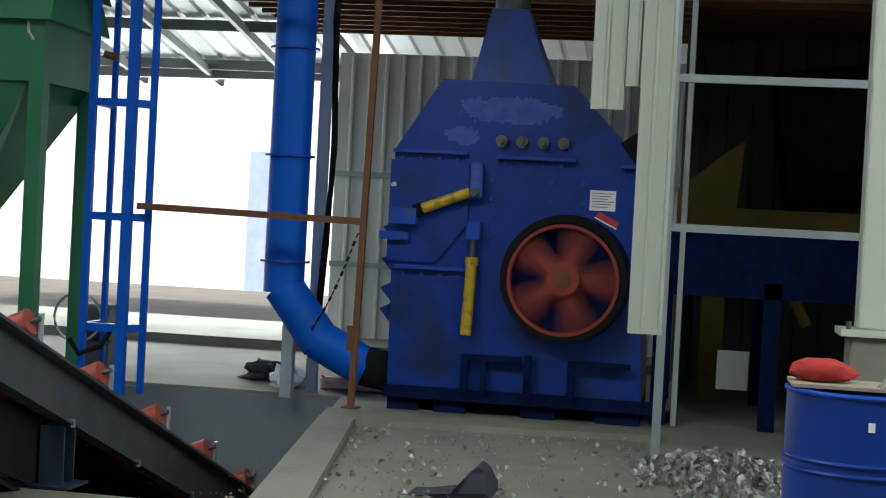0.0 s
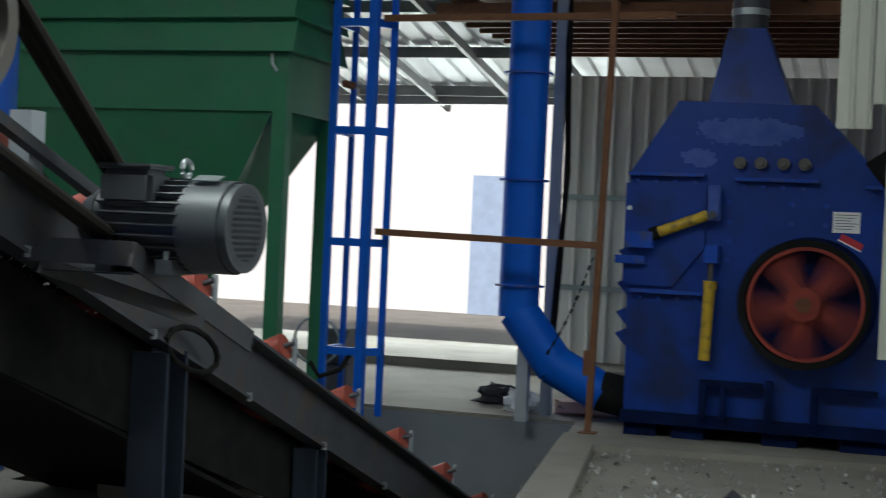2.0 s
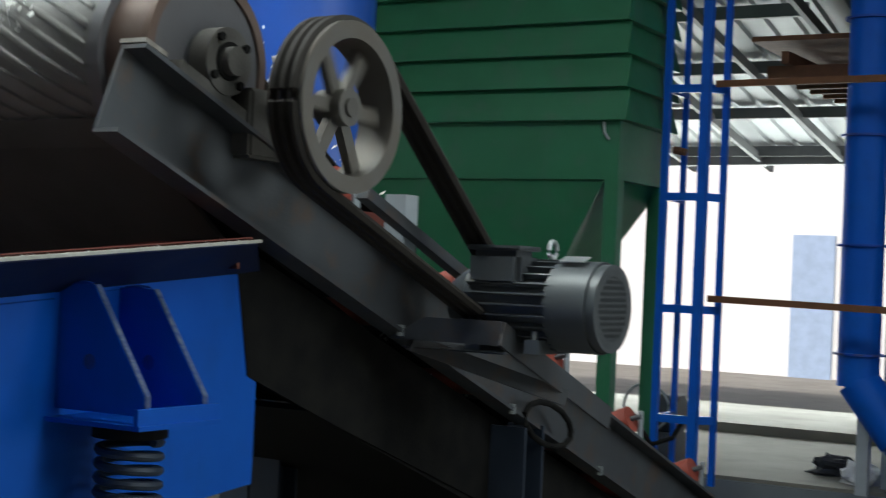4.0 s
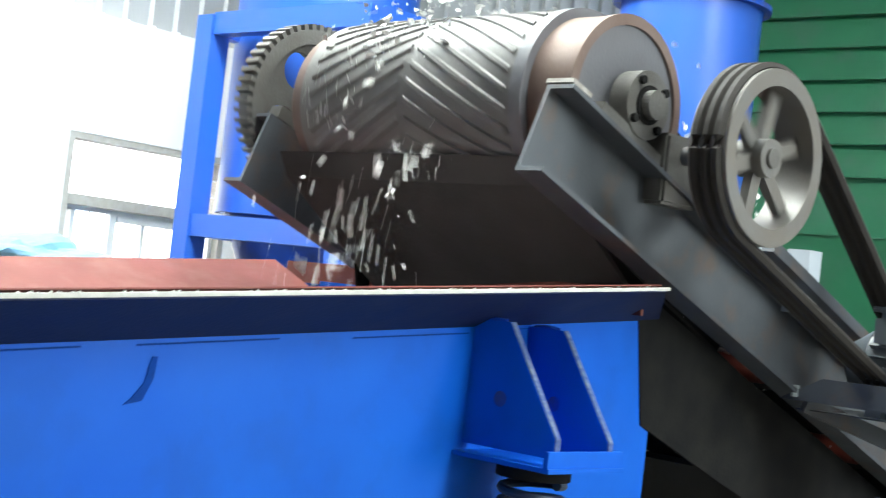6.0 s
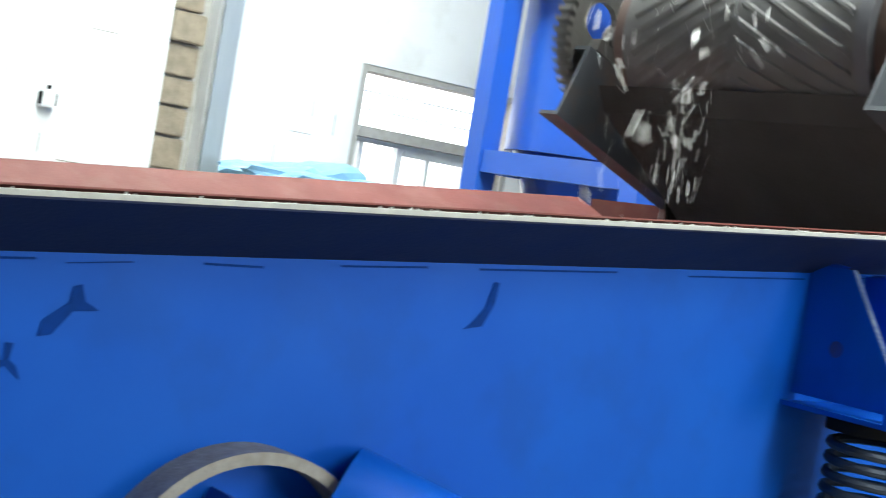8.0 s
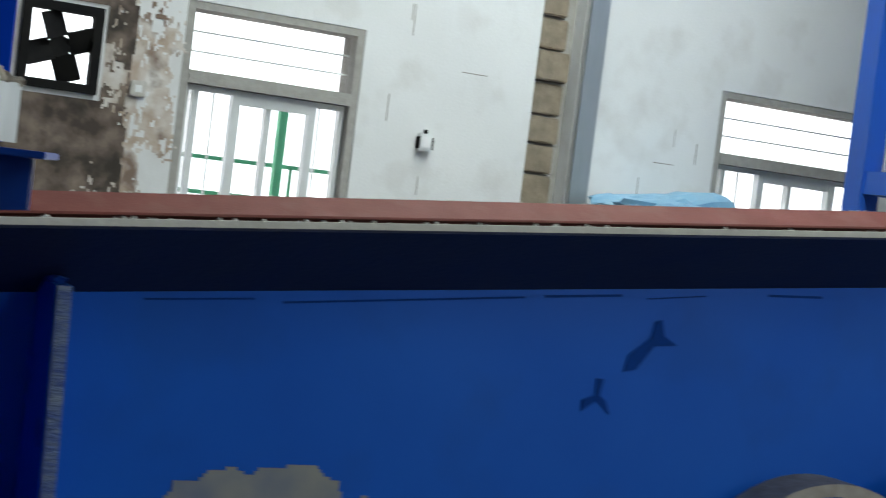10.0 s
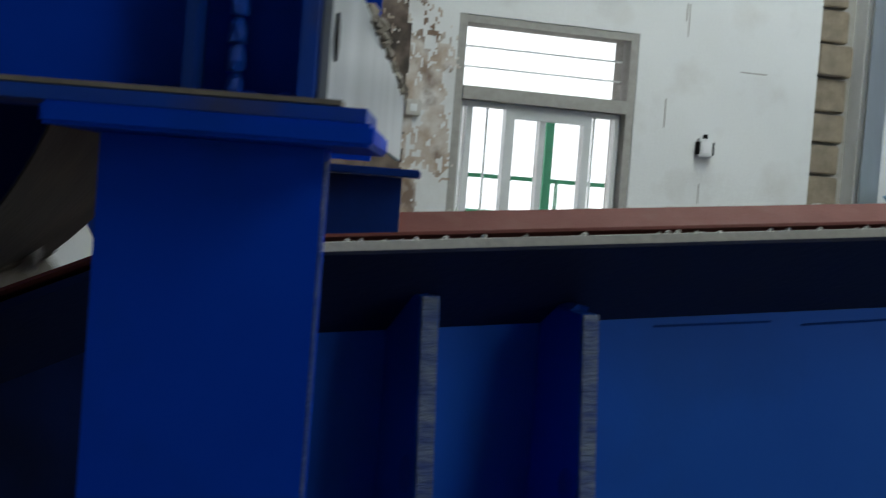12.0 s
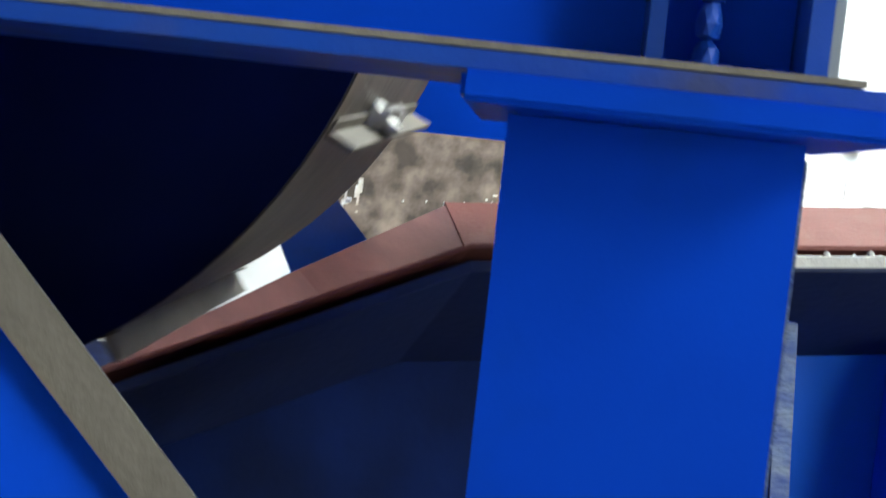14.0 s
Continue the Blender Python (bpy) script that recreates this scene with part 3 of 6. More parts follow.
for k in range(6):
    x = -9.9 + k * 1.0
    single("roof_rafter", bar((x, 11.8, 4.62 - 0.2 - 0.04), (x + 0.2, 17.8, 4.62 - 6.2 * 0.194 - 0.14), 0.05, 0.1), PURLIN, "thin steel rafter under the lean-to roof", "rafter", "lean-to rafters")
single("eaves_beam", bar((-10.4, 17.4, 3.32), (-4.9, 17.4, 3.38), 0.1, 0.16), PURLIN, "grey steel eaves beam over the yard opening", "beam")

# back sheet wall, with daylight leaking through the fixing holes
bk = placed(corrugated(3.9, 3.15, 0.19, 0.025), Matrix.Translation((-4.75, 16.0, FLOOR + 0.1)))
structure("wall_back", bk, PALESHEET, "pale grey profiled sheet wall at the back", "wall")
for z in (1.15, 2.15):
    single("wall_girt", bar((-4.75, 15.955, z), (-0.9, 15.955, z), 0.05, 0.06), GALV, "thin galvanised rail across the back sheet wall", "rail", "back wall rails")
# rust-brown steel deck above the crusher
deck = thing("steel_deck", -2.0, 13.6, 3.6, "rust-brown primed steel joists of an overhead deck", "deck")
for k in range(9):
    part("joist", bar((-2.9, -1.8 + k * 0.42, -0.05 + 0.012 * k), (3.4, -1.8 + k * 0.42, -0.05 + 0.012 * k), 0.05, 0.1), RUST, deck)
for k in range(4):
    part("girder", bar((-2.7 + k * 1.4, -2.0, 0.04), (-2.7 + k * 1.4, 2.0, 0.12), 0.06, 0.1), RUST, deck)
part("deck_plate", B(-2.95, 3.5, -2.1, 2.2, 0.16, 0.2), RUST, deck)
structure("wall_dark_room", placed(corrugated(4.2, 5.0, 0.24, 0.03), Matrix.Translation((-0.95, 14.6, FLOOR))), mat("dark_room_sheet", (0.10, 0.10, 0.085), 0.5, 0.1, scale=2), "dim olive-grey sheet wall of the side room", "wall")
structure("wall_crusher_side", B(-0.9, -0.86, 11.2, 14.6, FLOOR, 5.2), GREYSHEET, "sheet partition beside the crusher", "wall")
structure("yard_wall", B(-30, 12, 24, 24.3, 0.2, 5.0), OUTWALL, "bright white building across the yard", "backdrop")
structure("door_1", B(-8.2, -7.5, 23.94, 23.995, 0.34, 2.7), OUTBLUE, "pale blue door of the building across the yard", "door")

# cream sheet screen with its steel post and rails
screen = thing("sheet_screen", -1.25, 9.6, 1.0, "cream profiled sheet screen with torn lower edge beside the crusher", "screen")
part("sheet", placed(corrugated(0.22, 4.0, 0.11, 0.02), Matrix.Translation((-0.26, 0.1, 1.45))), SHEET, screen)
part("sheet", placed(corrugated(0.22, 4.2, 0.11, 0.02), Matrix.Translation((0.06, 0, 0.02))), SHEET, screen)
part("sheet", placed(corrugated(0.10, 2.6, 0.09, 0.02), Matrix.Translation((-0.04, 0.05, 1.6))), SHEET, screen)
sp = thing("screen_post", -0.975, 9.62, FLOOR, "slim galvanised steel post carrying the sheet screen", "post")
part("shaft", B(-0.028, 0.028, -0.028, 0.028, 0, 5.0, None, 0.004), GALV, sp)
for z in (1.47, 2.42):
    part("rail", bar((0.03, 0.0, z), (2.2, 0.0, z), 0.04, 0.05), GALV, sp)
col = thing("hall_column", 0.14, 8.0, FLOOR, "cream painted square steel column on a concrete pier", "column")
part("shaft", B(-0.10, 0.10, -0.09, 0.09, 0.99, 6.2, None, 0.008), SHEET, col)
part("base_plate", B(-0.19, 0.19, -0.16, 0.16, 0.955, 0.99), SHEET, col)
part("pier", B(-0.14, 0.14, -0.13, 0.13, 0, 0.955, None, 0.01), CONCRETE, col)
for x in (-0.15, 0.15):
    part("bolt", C((x, -0.13, 0.99), (x, -0.13, 1.03), 0.014, 6), STEEL, col)

# ---- crusher ----
CR = thing("metal_crusher", -2.1, 11.7, FLOOR, "large blue painted steel hammer crusher with yellow door cylinders", "crusher")
cx, cy, cz = -2.1, 11.7, FLOOR


def cr(pts):
    return [(x - cx, z - cz) for x, z in pts]


FR = 11.0 - cy
part("housing", P(cr([(-3.02, 0.40), (-3.05, 2.2), (-2.71, 2.74), (-1.72, 2.72), (-1.20, 2.17), (-1.12, 0.40)]), "y", FR, FR + 1.5), BLUE_DARK, CR)
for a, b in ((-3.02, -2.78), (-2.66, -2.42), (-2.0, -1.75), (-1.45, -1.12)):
    part("foot", B(a - cx, b - cx, FR + 0.02, FR + 1.4, 0.0, 0.16), BLUE_DIMMED, CR)
part("base_beam", B(-3.04 - cx, -1.0 - cx, FR - 0.05, FR - 0.002, 0.10, 0.19), BLUE_DIMMED, CR)
# hood and outlet
hood = bmesh.new()
lo = [(-2.50, FR + 0.02), (-1.90, FR + 0.02), (-1.90, FR + 0.72), (-2.50, FR + 0.72)]
hi = [(-2.39, FR + 0.16), (-2.12, FR + 0.16), (-2.12, FR + 0.5), (-2.39, FR + 0.5)]
a = [hood.verts.new((x - cx, y, 2.73 - cz)) for x, y in lo]
b = [hood.verts.new((x - cx, y, 3.30 - cz)) for x, y in hi]
for k in range(4):
    hood.faces.new((a[k], a[(k + 1) % 4], b[(k + 1) % 4], b[k]))
hood.faces.new(b), hood.faces.new(a)
bmesh.ops.recalc_face_normals(hood, faces=hood.faces)
part("hood", hood, BLUE_DARK, CR)
part("outlet_pipe", C((-2.255 - cx, FR + 0.33, 3.02), (-2.255 - cx, FR + 0.33, 4.9), 0.135), STEEL, CR, "dark steel outlet pipe", smooth=True)
part("clamp", C((-2.255 - cx, FR + 0.33, 3.17), (-2.255 - cx, FR + 0.33, 3.22), 0.142), GALV, CR, "bright galvanised clamp", smooth=True)
for x0, x1, z in ((-3.05, -2.49, 2.19), (-2.27, -1.68, 2.17), (-3.0, -2.45, 1.32), (-1.35, -1.18, 2.14)):
    part("flange", B(x0 - cx, x1 - cx, FR - 0.07, FR - 0.001, z - cz - 0.012, z - cz + 0.012), BLUE_WORN, CR)
    k = x0 + 0.06
    while k < x1:
        part("bolt", C((k - cx, FR - 0.022, z - cz - 0.05), (k - cx, FR - 0.001, z - cz - 0.05), 0.016, 6), BLUE_WORN, CR)
        k += 0.14
for x in (-2.24, -2.09, -1.93, -1.78):
    k = part("knob", C((x - cx, FR - 0.06, 2.29 - cz), (x - cx, FR - 0.001, 2.29 - cz), 0.045, 12), CAST, CR, "dusty grey shaft end")
    part("knob_pin", C((x - cx, FR - 0.10, 2.29 - cz), (x - cx, FR - 0.06, 2.29 - cz), 0.02, 8), CAST, k)
for x in (-2.30, -1.86, -1.62):
    for z in (2.0, 1.86, 1.72, 1.58):
        if not (x > -2.0 and z < 1.7):
            part("bolt", C((x - cx, FR - 0.02, z - cz), (x - cx, FR - 0.001, z - cz), 0.02, 6), BLUE_WORN, CR)
# Sheen on the crusher front is painted in as pale patches.
part("sheen_patch", ragged(-2.60 - cx, -1.80 - cx, 2.42 - cz, 2.64 - cz, FR - 0.002, 2.0), BLUE_PALE, CR, "pale patch with the front's sheen painted in")
part("sheen_patch", ragged(-2.68 - cx, -2.41 - cx, 2.25 - cz, 2.39 - cz, FR - 0.002, 5.0), BLUE_PALE, CR, "pale patch with the front's sheen painted in")
part("side_flap", prism(bmesh.new(), cr([(-1.36, 2.30), (-1.19, 2.42), (-1.12, 2.42), (-1.12, 2.02), (-1.20, 2.10)]), "y", FR - 0.2, FR - 0.19), BLACK, CR, "black rubber flap")
# door, its hinges and cylinders
part("door", P(cr([(-3.07, 1.36), (-3.07, 2.12), (-2.47, 2.12), (-2.47, 1.66), (-2.7, 1.36)]), "y", FR - 0.03, FR - 0.002), BLUE_DARK, CR)
for z in (1.60, 1.36, 1.14, 0.98):
    part("side_lug", P(cr([(-3.04, z - 0.08), (-3.12, z + 0.01), (-3.04, z + 0.05)]), "y", FR + 0.03, FR + 0.4), BLUE_DARK, CR)
part("white_rag", lump(rng, -3.04 - cx, FR - 0.02, 1.93 - cz, 0.03, 0.02, 0.022, 2), WHITEBAG, CR, "scrap of white film")
part("link", B(-2.45 - cx, -2.36 - cx, FR - 0.12, FR - 0.06, 1.86 - cz, 2.12 - cz, None, 0.01), BLUE_PALE, CR, "pale blue pivot link")
part("link_pin", C((-2.41 - cx, FR - 0.15, 1.90 - cz), (-2.41 - cx, FR - 0.02, 1.90 - cz), 0.03, 12), STEEL, CR)
c1 = part("hydraulic_cylinder", C((-2.83 - cx, FR - 0.09, 1.75 - cz), (-2.45 - cx, FR - 0.09, 1.90 - cz), 0.04), YELLOW, CR, "yellow hydraulic cylinder", smooth=True)
part("cylinder_head", C((-2.86 - cx, FR - 0.09, 1.738 - cz), (-2.80 - cx, FR - 0.09, 1.762 - cz), 0.05), BLACK, c1)
part("cylinder_mount", B(-3.04 - cx, -2.84 - cx, FR - 0.15, FR - 0.001, 1.64 - cz, 1.76 - cz), BLUE_WORN, CR)
part("cylinder_mount", B(-3.12 - cx, -2.9 - cx, FR - 0.1, FR - 0.001, 1.52 - cz, 1.58 - cz), BLUE_WORN, CR)
c2 = part("hydraulic_cylinder", C((-2.43 - cx, FR - 0.09, 0.84 - cz), (-2.41 - cx, FR - 0.09, 1.40 - cz), 0.042), YELLOW, CR, "yellow hydraulic cylinder", smooth=True)
part("cylinder_head", C((-2.41 - cx, FR - 0.09, 1.36 - cz), (-2.41 - cx, FR - 0.09, 1.42 - cz), 0.05), YELLOW, c2)
part("rod", C((-2.41 - cx, FR - 0.09, 1.42 - cz), (-2.41 - cx, FR - 0.09, 1.62 - cz), 0.02), STEEL, c2)
part("cylinder_mount", B(-2.46 - cx, -2.36 - cx, FR - 0.13, FR - 0.001, 1.55 - cz, 1.68 - cz), BLUE_WORN, CR)
nt = part("notice", B(-1.57 - cx, -1.38 - cx, FR - 0.004, FR - 0.001, 1.81 - cz, 1.96 - cz), PAPER, CR, "white printed notice sheet")
for k in range(6):
    part("print_line", B(-1.555 - cx, -1.395 - cx - 0.02 * (k % 3), FR - 0.006, FR - 0.0045, 1.935 - cz - 0.02 * k, 1.941 - cz - 0.02 * k), INK, nt)
st = part("sticker", B(-0.085, 0.085, -0.003, -0.001, -0.026, 0.026, Matrix.Translation((-1.435 - cx, FR, 1.745 - cz)) @ Matrix.Rotation(radians(26), 4, "Y")), REDTAPE, CR, "red and white warning sticker")
part("sticker_edge", B(-0.09, 0.09, -0.0045, -0.0032, -0.032, -0.021, Matrix.Translation((-1.435 - cx, FR, 1.745 - cz)) @ Matrix.Rotation(radians(26), 4, "Y")), PAPER, st)
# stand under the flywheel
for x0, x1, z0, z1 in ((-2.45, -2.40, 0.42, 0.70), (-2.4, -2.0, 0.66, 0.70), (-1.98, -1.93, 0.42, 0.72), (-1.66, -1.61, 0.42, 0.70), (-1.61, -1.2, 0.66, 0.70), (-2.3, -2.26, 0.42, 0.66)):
    part("stand_bar", B(x0 - cx, x1 - cx, FR - 0.12, FR - 0.06, z0 - cz, z1 - cz), BLUE_DIMMED, CR)
WC = (-1.72 - cx, FR - 0.18, 1.29 - cz)
wh = bmesh.new()
ring(wh, (WC[0], WC[1] - 0.05, WC[2]), (WC[0], WC[1] + 0.05, WC[2]), 0.408, 0.383, 56)
wheel = part("flywheel", wh, ORANGE, CR, "orange-red spinning flywheel", origin=WC, smooth=True)
part("hub", C((WC[0], WC[1] - 0.07, WC[2]), (WC[0], WC[1] + 0.07, WC[2]), 0.12), ORANGE, wheel, smooth=True)
part("hub_cap", C((WC[0], WC[1] - 0.09, WC[2]), (WC[0], WC[1] - 0.07, WC[2]), 0.055), RUST, wheel)
for k in range(5):
    a = math.tau * k / 5
    d = Vector((math.cos(a), 0, math.sin(a)))
    part("spoke", bar(Vector(WC) + d * 0.1, Vector(WC) + d * 0.395, 0.13, 0.03, (0, 1, 0)), ORANGE, wheel)
part("axle", C((WC[0], WC[1] + 0.06, WC[2]), (WC[0], FR, WC[2]), 0.06), STEEL, CR)
part("belt_guard", C((WC[0] + 0.02, WC[1] + 0.10, WC[2] + 0.01), (WC[0] + 0.02, WC[1] + 0.14, WC[2] + 0.01), 0.47, 48), BLUE_DIMMED, CR, "dark blue round guard plate")
part("rim_belt", ring(bmesh.new(), (WC[0], WC[1] - 0.046, WC[2]), (WC[0], WC[1] + 0.046, WC[2]), 0.462, 0.41, 56), BLACK, wheel, "black drive belts on the rim")
MOVES.append((wheel, "spin", -2400, "Y"))
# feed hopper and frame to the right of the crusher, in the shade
# The side room's shade is put into the frame's dark blue.
sf = thing("crusher_frame", -0.45, 12.2, FLOOR, "blue-black steel support frame beside the crusher, shade in its colour", "frame")
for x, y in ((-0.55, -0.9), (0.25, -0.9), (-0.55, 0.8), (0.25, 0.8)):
    part("leg", bar((x, y, 0), (x, y, 1.1), 0.12, 0.12, (0, 1, 0)), BLUE_DIMMED, sf)
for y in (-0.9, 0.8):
    part("crossbeam", bar((-0.6, y, 1.05), (0.9, y, 1.05), 0.12, 0.14), BLUE_DIMMED, sf)
part("side_panel", B(-0.6, 0.9, -0.97, -0.93, 1.1, 1.5), BLUE_DIMMED, sf)
part("pale_sheet", B(-0.12, 0.12, -0.5, -0.48, 0.25, 0.55), GREYSHEET, sf, "grey sheet behind the frame")
ym = thing("yellow_machine", 0.0, 13.2, 1.2, "yellow feeder machine in the dark side room, dimness in its colour", "machine")
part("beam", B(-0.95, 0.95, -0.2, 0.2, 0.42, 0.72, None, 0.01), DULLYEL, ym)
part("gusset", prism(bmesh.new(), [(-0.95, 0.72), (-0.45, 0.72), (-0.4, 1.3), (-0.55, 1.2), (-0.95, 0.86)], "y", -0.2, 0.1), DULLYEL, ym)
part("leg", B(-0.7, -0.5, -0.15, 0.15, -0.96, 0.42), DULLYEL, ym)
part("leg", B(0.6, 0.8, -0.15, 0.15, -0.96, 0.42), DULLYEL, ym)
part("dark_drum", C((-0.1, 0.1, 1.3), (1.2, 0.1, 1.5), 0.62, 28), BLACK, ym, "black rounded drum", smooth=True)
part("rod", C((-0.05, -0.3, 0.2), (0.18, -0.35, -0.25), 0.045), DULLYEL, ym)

# ---- blue dust pipe beside the crusher ----
DP = thing("dust_pipe", -3.92, 11.2, FLOOR, "tall blue sheet-metal dust pipe with flanges bending to the crusher", "pipe")
r = 0.158
part("riser", C((0, 0, 0.82), (0, 0, 4.9), r, 32), BLUE, DP, smooth=True)
part("elbow", C((-0.0, 0, 0.86), (0.33, -0.02, 0.44), r, 32), BLUE, DP, smooth=True)
part("branch", C((0.30, -0.02, 0.47), (0.70, 0, 0.27), r, 32), BLUE, DP, smooth=True)
part("sleeve", C((0.66, 0, 0.29), (0.92, 0, 0.25), r * 0.98, 32), BLACK, DP, "black rubber sleeve", smooth=True)
for z in (1.06, 1.88, 2.71, 3.6):
    part("flange", C((0, 0, z - 0.008), (0, 0, z + 0.008), r + 0.035, 32), BLUE_WORN, DP)
part("support_foot", bar((0.05, 0.05, 0), (0.05, 0.05, 0.62), 0.09, 0.09, (0, 1, 0)), POSTSTEEL, DP)
bp = thing("grey_flat_post", -3.80, 11.75, FLOOR, "pale grey steel post behind the dust pipe", "post")
part("shaft", B(-0.045, 0.045, -0.03, 0.03, 0, 4.8), POSTSTEEL, bp)
part("cable", T([(0.09, -0.04, 4.6), (0.07, -0.05, 3.0), (0.10, -0.04, 2.0), (0.07, -0.05, 1.2), (0.02, -0.04, 0.3)], 0.028), BLACK, bp, "black cable")
rp = thing("rusty_pole", -3.19, 10.55, FLOOR + 0.04, "thin rusty steel pole standing on the kerb", "pole")
part("shaft", bar((0, 0, 0), (0.09, 0.0, 4.6), 0.045, 0.045, (0, 1, 0)), RUST, rp)
part("foot", B(-0.06, 0.06, -0.06, 0.06, 0, 0.015), RUST, rp)
part("crossbar", bar((-1.74, 0.1, 1.39), (0.03, 0.0, 1.36), 0.035, 0.05), RUST, rp)
part("crossbar", bar((-1.74, 0.1, 3.02), (0.5, 0.0, 3.02), 0.035, 0.05), RUST, rp)
part("lug", B(-0.05, 0.0, -0.03, 0.03, 0.42, 0.6), RUST, rp)
ch = thing("hanging_chain", -3.28, 10.9, 1.55, "thin dark chain slung from the pole to the pipe", "chain")
for k in range(16):
    u = k / 15
    p0 = Vector((-0.33 * u, 0.1 * u, -0.72 * u - 0.06 * math.sin(u * math.pi)))
    part("link", bar(p0, p0 + Vector((-0.018, 0.005, -0.036)), 0.008, 0.02 if k % 2 else 0.008), BLACK, ch)

# ---- blue ladder tower ----
LT = thing("ladder_tower", -5.1, 10.8, FLOOR, "narrow blue steel ladder tower with rungs", "tower")
for x, y, s in ((-0.22, -0.15, 0.05), (0.09, -0.15, 0.07), (0.20, 0.0, 0.045), (-0.2, 0.2, 0.04)):
    part("post", bar((x, y, 0), (x, y, 4.4), s, s, (0, 1, 0)), BLUE, LT)
for z in (0.5, 1.34, 2.2, 3.03, 3.86):
    part("rung", bar((-0.2, -0.15, z), (0.12, -0.15, z), 0.04, 0.06), BLUE, LT)
    part("rung", bar((0.09, -0.15, z), (0.20, 0.0, z), 0.04, 0.06), BLUE, LT)
    part("rung", bar((-0.2, -0.15, z), (-0.2, 0.2, z), 0.04, 0.06), BLUE, LT)
part("hose", T([(0.0, -0.1, 0.5), (-0.05, -0.2, 0.36), (-0.2, -0.25, 0.3), (-0.3, -0.2, 0.4)], 0.02), BLACK, LT, "black hose")

# ---- green louvred dust collector ----
GH = thing("dust_collector", -6.95, 10.5, FLOOR, "large green dust collector hopper with stepped louvre panels", "hopper")
hx0, hx1, hy0, hy1 = -1.45, 1.52, -0.5, 0.45
z0 = 2.72
part("skirt", B(hx0, hx1, hy0, hy1, 2.28, z0), GREEN, GH)
for k in range(9):
    zz = z0 + k * 0.246
    pts = [(-0.006, 0.0), (0.075, 0.012), (0.075, 0.0), (0.07, -0.004), (0.0, 0.235), (-0.006, 0.235)]
    lou = bmesh.new()
    prism(lou, [(hy0 - a, zz + b) for a, b in ((0.0, 0.246), (0.07, 0.004), (0.07, -0.006), (0.0, -0.006))], "x", hx0 - 0.06, hx1 + 0.07)
    part("louvre", lou, GREEN, GH)
    lou = bmesh.new()
    prism(lou, [(hx1 + a, zz + b) for a, b in ((0.0, 0.246), (0.07, 0.004), (0.07, -0.006), (0.0, -0.006))], "y", hy0 - 0.001, hy1 + 0.05)
    part("louvre", lou, GREEN, GH)
part("core", B(hx0 + 0.01, hx1 - 0.01, hy0 + 0.01, hy1 - 0.01, z0, z0 + 2.25), GREEN, GH)
fun = bmesh.new()
a = [fun.verts.new(v) for v in ((hx0 + 0.1, hy0 + 0.03, 2.28), (hx1 - 0.12, hy0 + 0.03, 2.28), (hx1 - 0.02, hy1 - 0.03, 2.28), (hx0 + 0.1, hy1 - 0.03, 2.28))]
b = [fun.verts.new(v) for v in ((-0.5, -0.15, 0.9), (0.55, -0.15, 0.9), (0.55, 0.2, 0.9), (-0.5, 0.2, 0.9))]
for k in range(4):
    fun.faces.new((a[k], a[(k + 1) % 4], b[(k + 1) % 4], b[k]))
fun.faces.new(b)
bmesh.ops.recalc_face_normals(fun, faces=fun.faces)
part("funnel", fun, GREEN, GH)
for x, y in ((hx1 - 0.05, hy0 + 0.05), (hx0 + 0.05, hy0 + 0.05), (hx1 - 0.05, hy1 - 0.05), (hx0 + 0.05, hy1 - 0.05)):
    part("leg", B(x - 0.055, x + 0.055, y - 0.055, y + 0.055, 0, 2.28), GREEN, GH)
part("hook", T([(hx1 - 0.12, hy0 - 0.02, 2.70), (hx1 - 0.10, hy0 - 0.05, 2.62), (hx1 - 0.07, hy0 - 0.03, 2.57)], 0.012), GALV, GH)
part("lug", T([(hx1 + 0.1, 0.35, 2.58), (hx1 + 0.2, 0.35, 2.56)], 0.03), RUST, GH)
pb = thing("blower", -5.75, 11.6, FLOOR, "small dark blower with a round wire guard", "blower")
part("body", C((0, 0, 0.45), (0.3, 0, 0.45), 0.16, 20), STEEL, pb, smooth=True)
part("guard", T([(0.05, -0.15 + 0.0, 0.45 + 0.0)] and [(0.05 + 0.2 * math.cos(k * 0.314), -0.18, 0.5 + 0.2 * math.sin(k * 0.314)) for k in range(20)], 0.012, 8, True), GALV, pb)
part("stand", B(0.0, 0.3, -0.12, 0.12, 0, 0.3), STEEL, pb)

# ---- blue cyclone pipe and silo tower behind the conveyor ----
CY = thing("blue_cyclone", -6.15, 7.0, FLOOR, "wide blue steel cyclone cylinder with a bolted flange", "cyclone")
part("cylinder", C((0, 0, 1.35), (0, 0, 5.6), 0.405, 40), BLUE_SILO, CY, smooth=True)
part("cone", C((0, 0, 0.5), (0, 0, 1.35), 0.14, 32, 0.405), BLUE_SILO, CY, smooth=True)
for z in (3.30, 1.36):
    part("flange", C((0, 0, z), (0, 0, z + 0.03), 0.455, 40), BLUE_WORN, CY)
for k in range(3):
    a = math.tau * k / 3 + 0.5
    part("leg", bar((0.36 * math.cos(a), 0.36 * math.sin(a), 0), (0.36 * math.cos(a), 0.36 * math.sin(a), 1.5), 0.07, 0.07, (0, 1, 0)), BLUE_SILO, CY)
ST = thing("silo_tower", -7.7, 5.75, FLOOR, "blue steel frame tower holding a blue cylindrical silo", "silo")
for x, y in ((-0.66, -0.43), (0.66, -0.43), (-0.66, 0.95), (0.66, 0.95)):
    part("post", bar((x, y, 0), (x, y, 2.98), 0.14, 0.14, (0, 1, 0)), BLUE_SILO, ST)
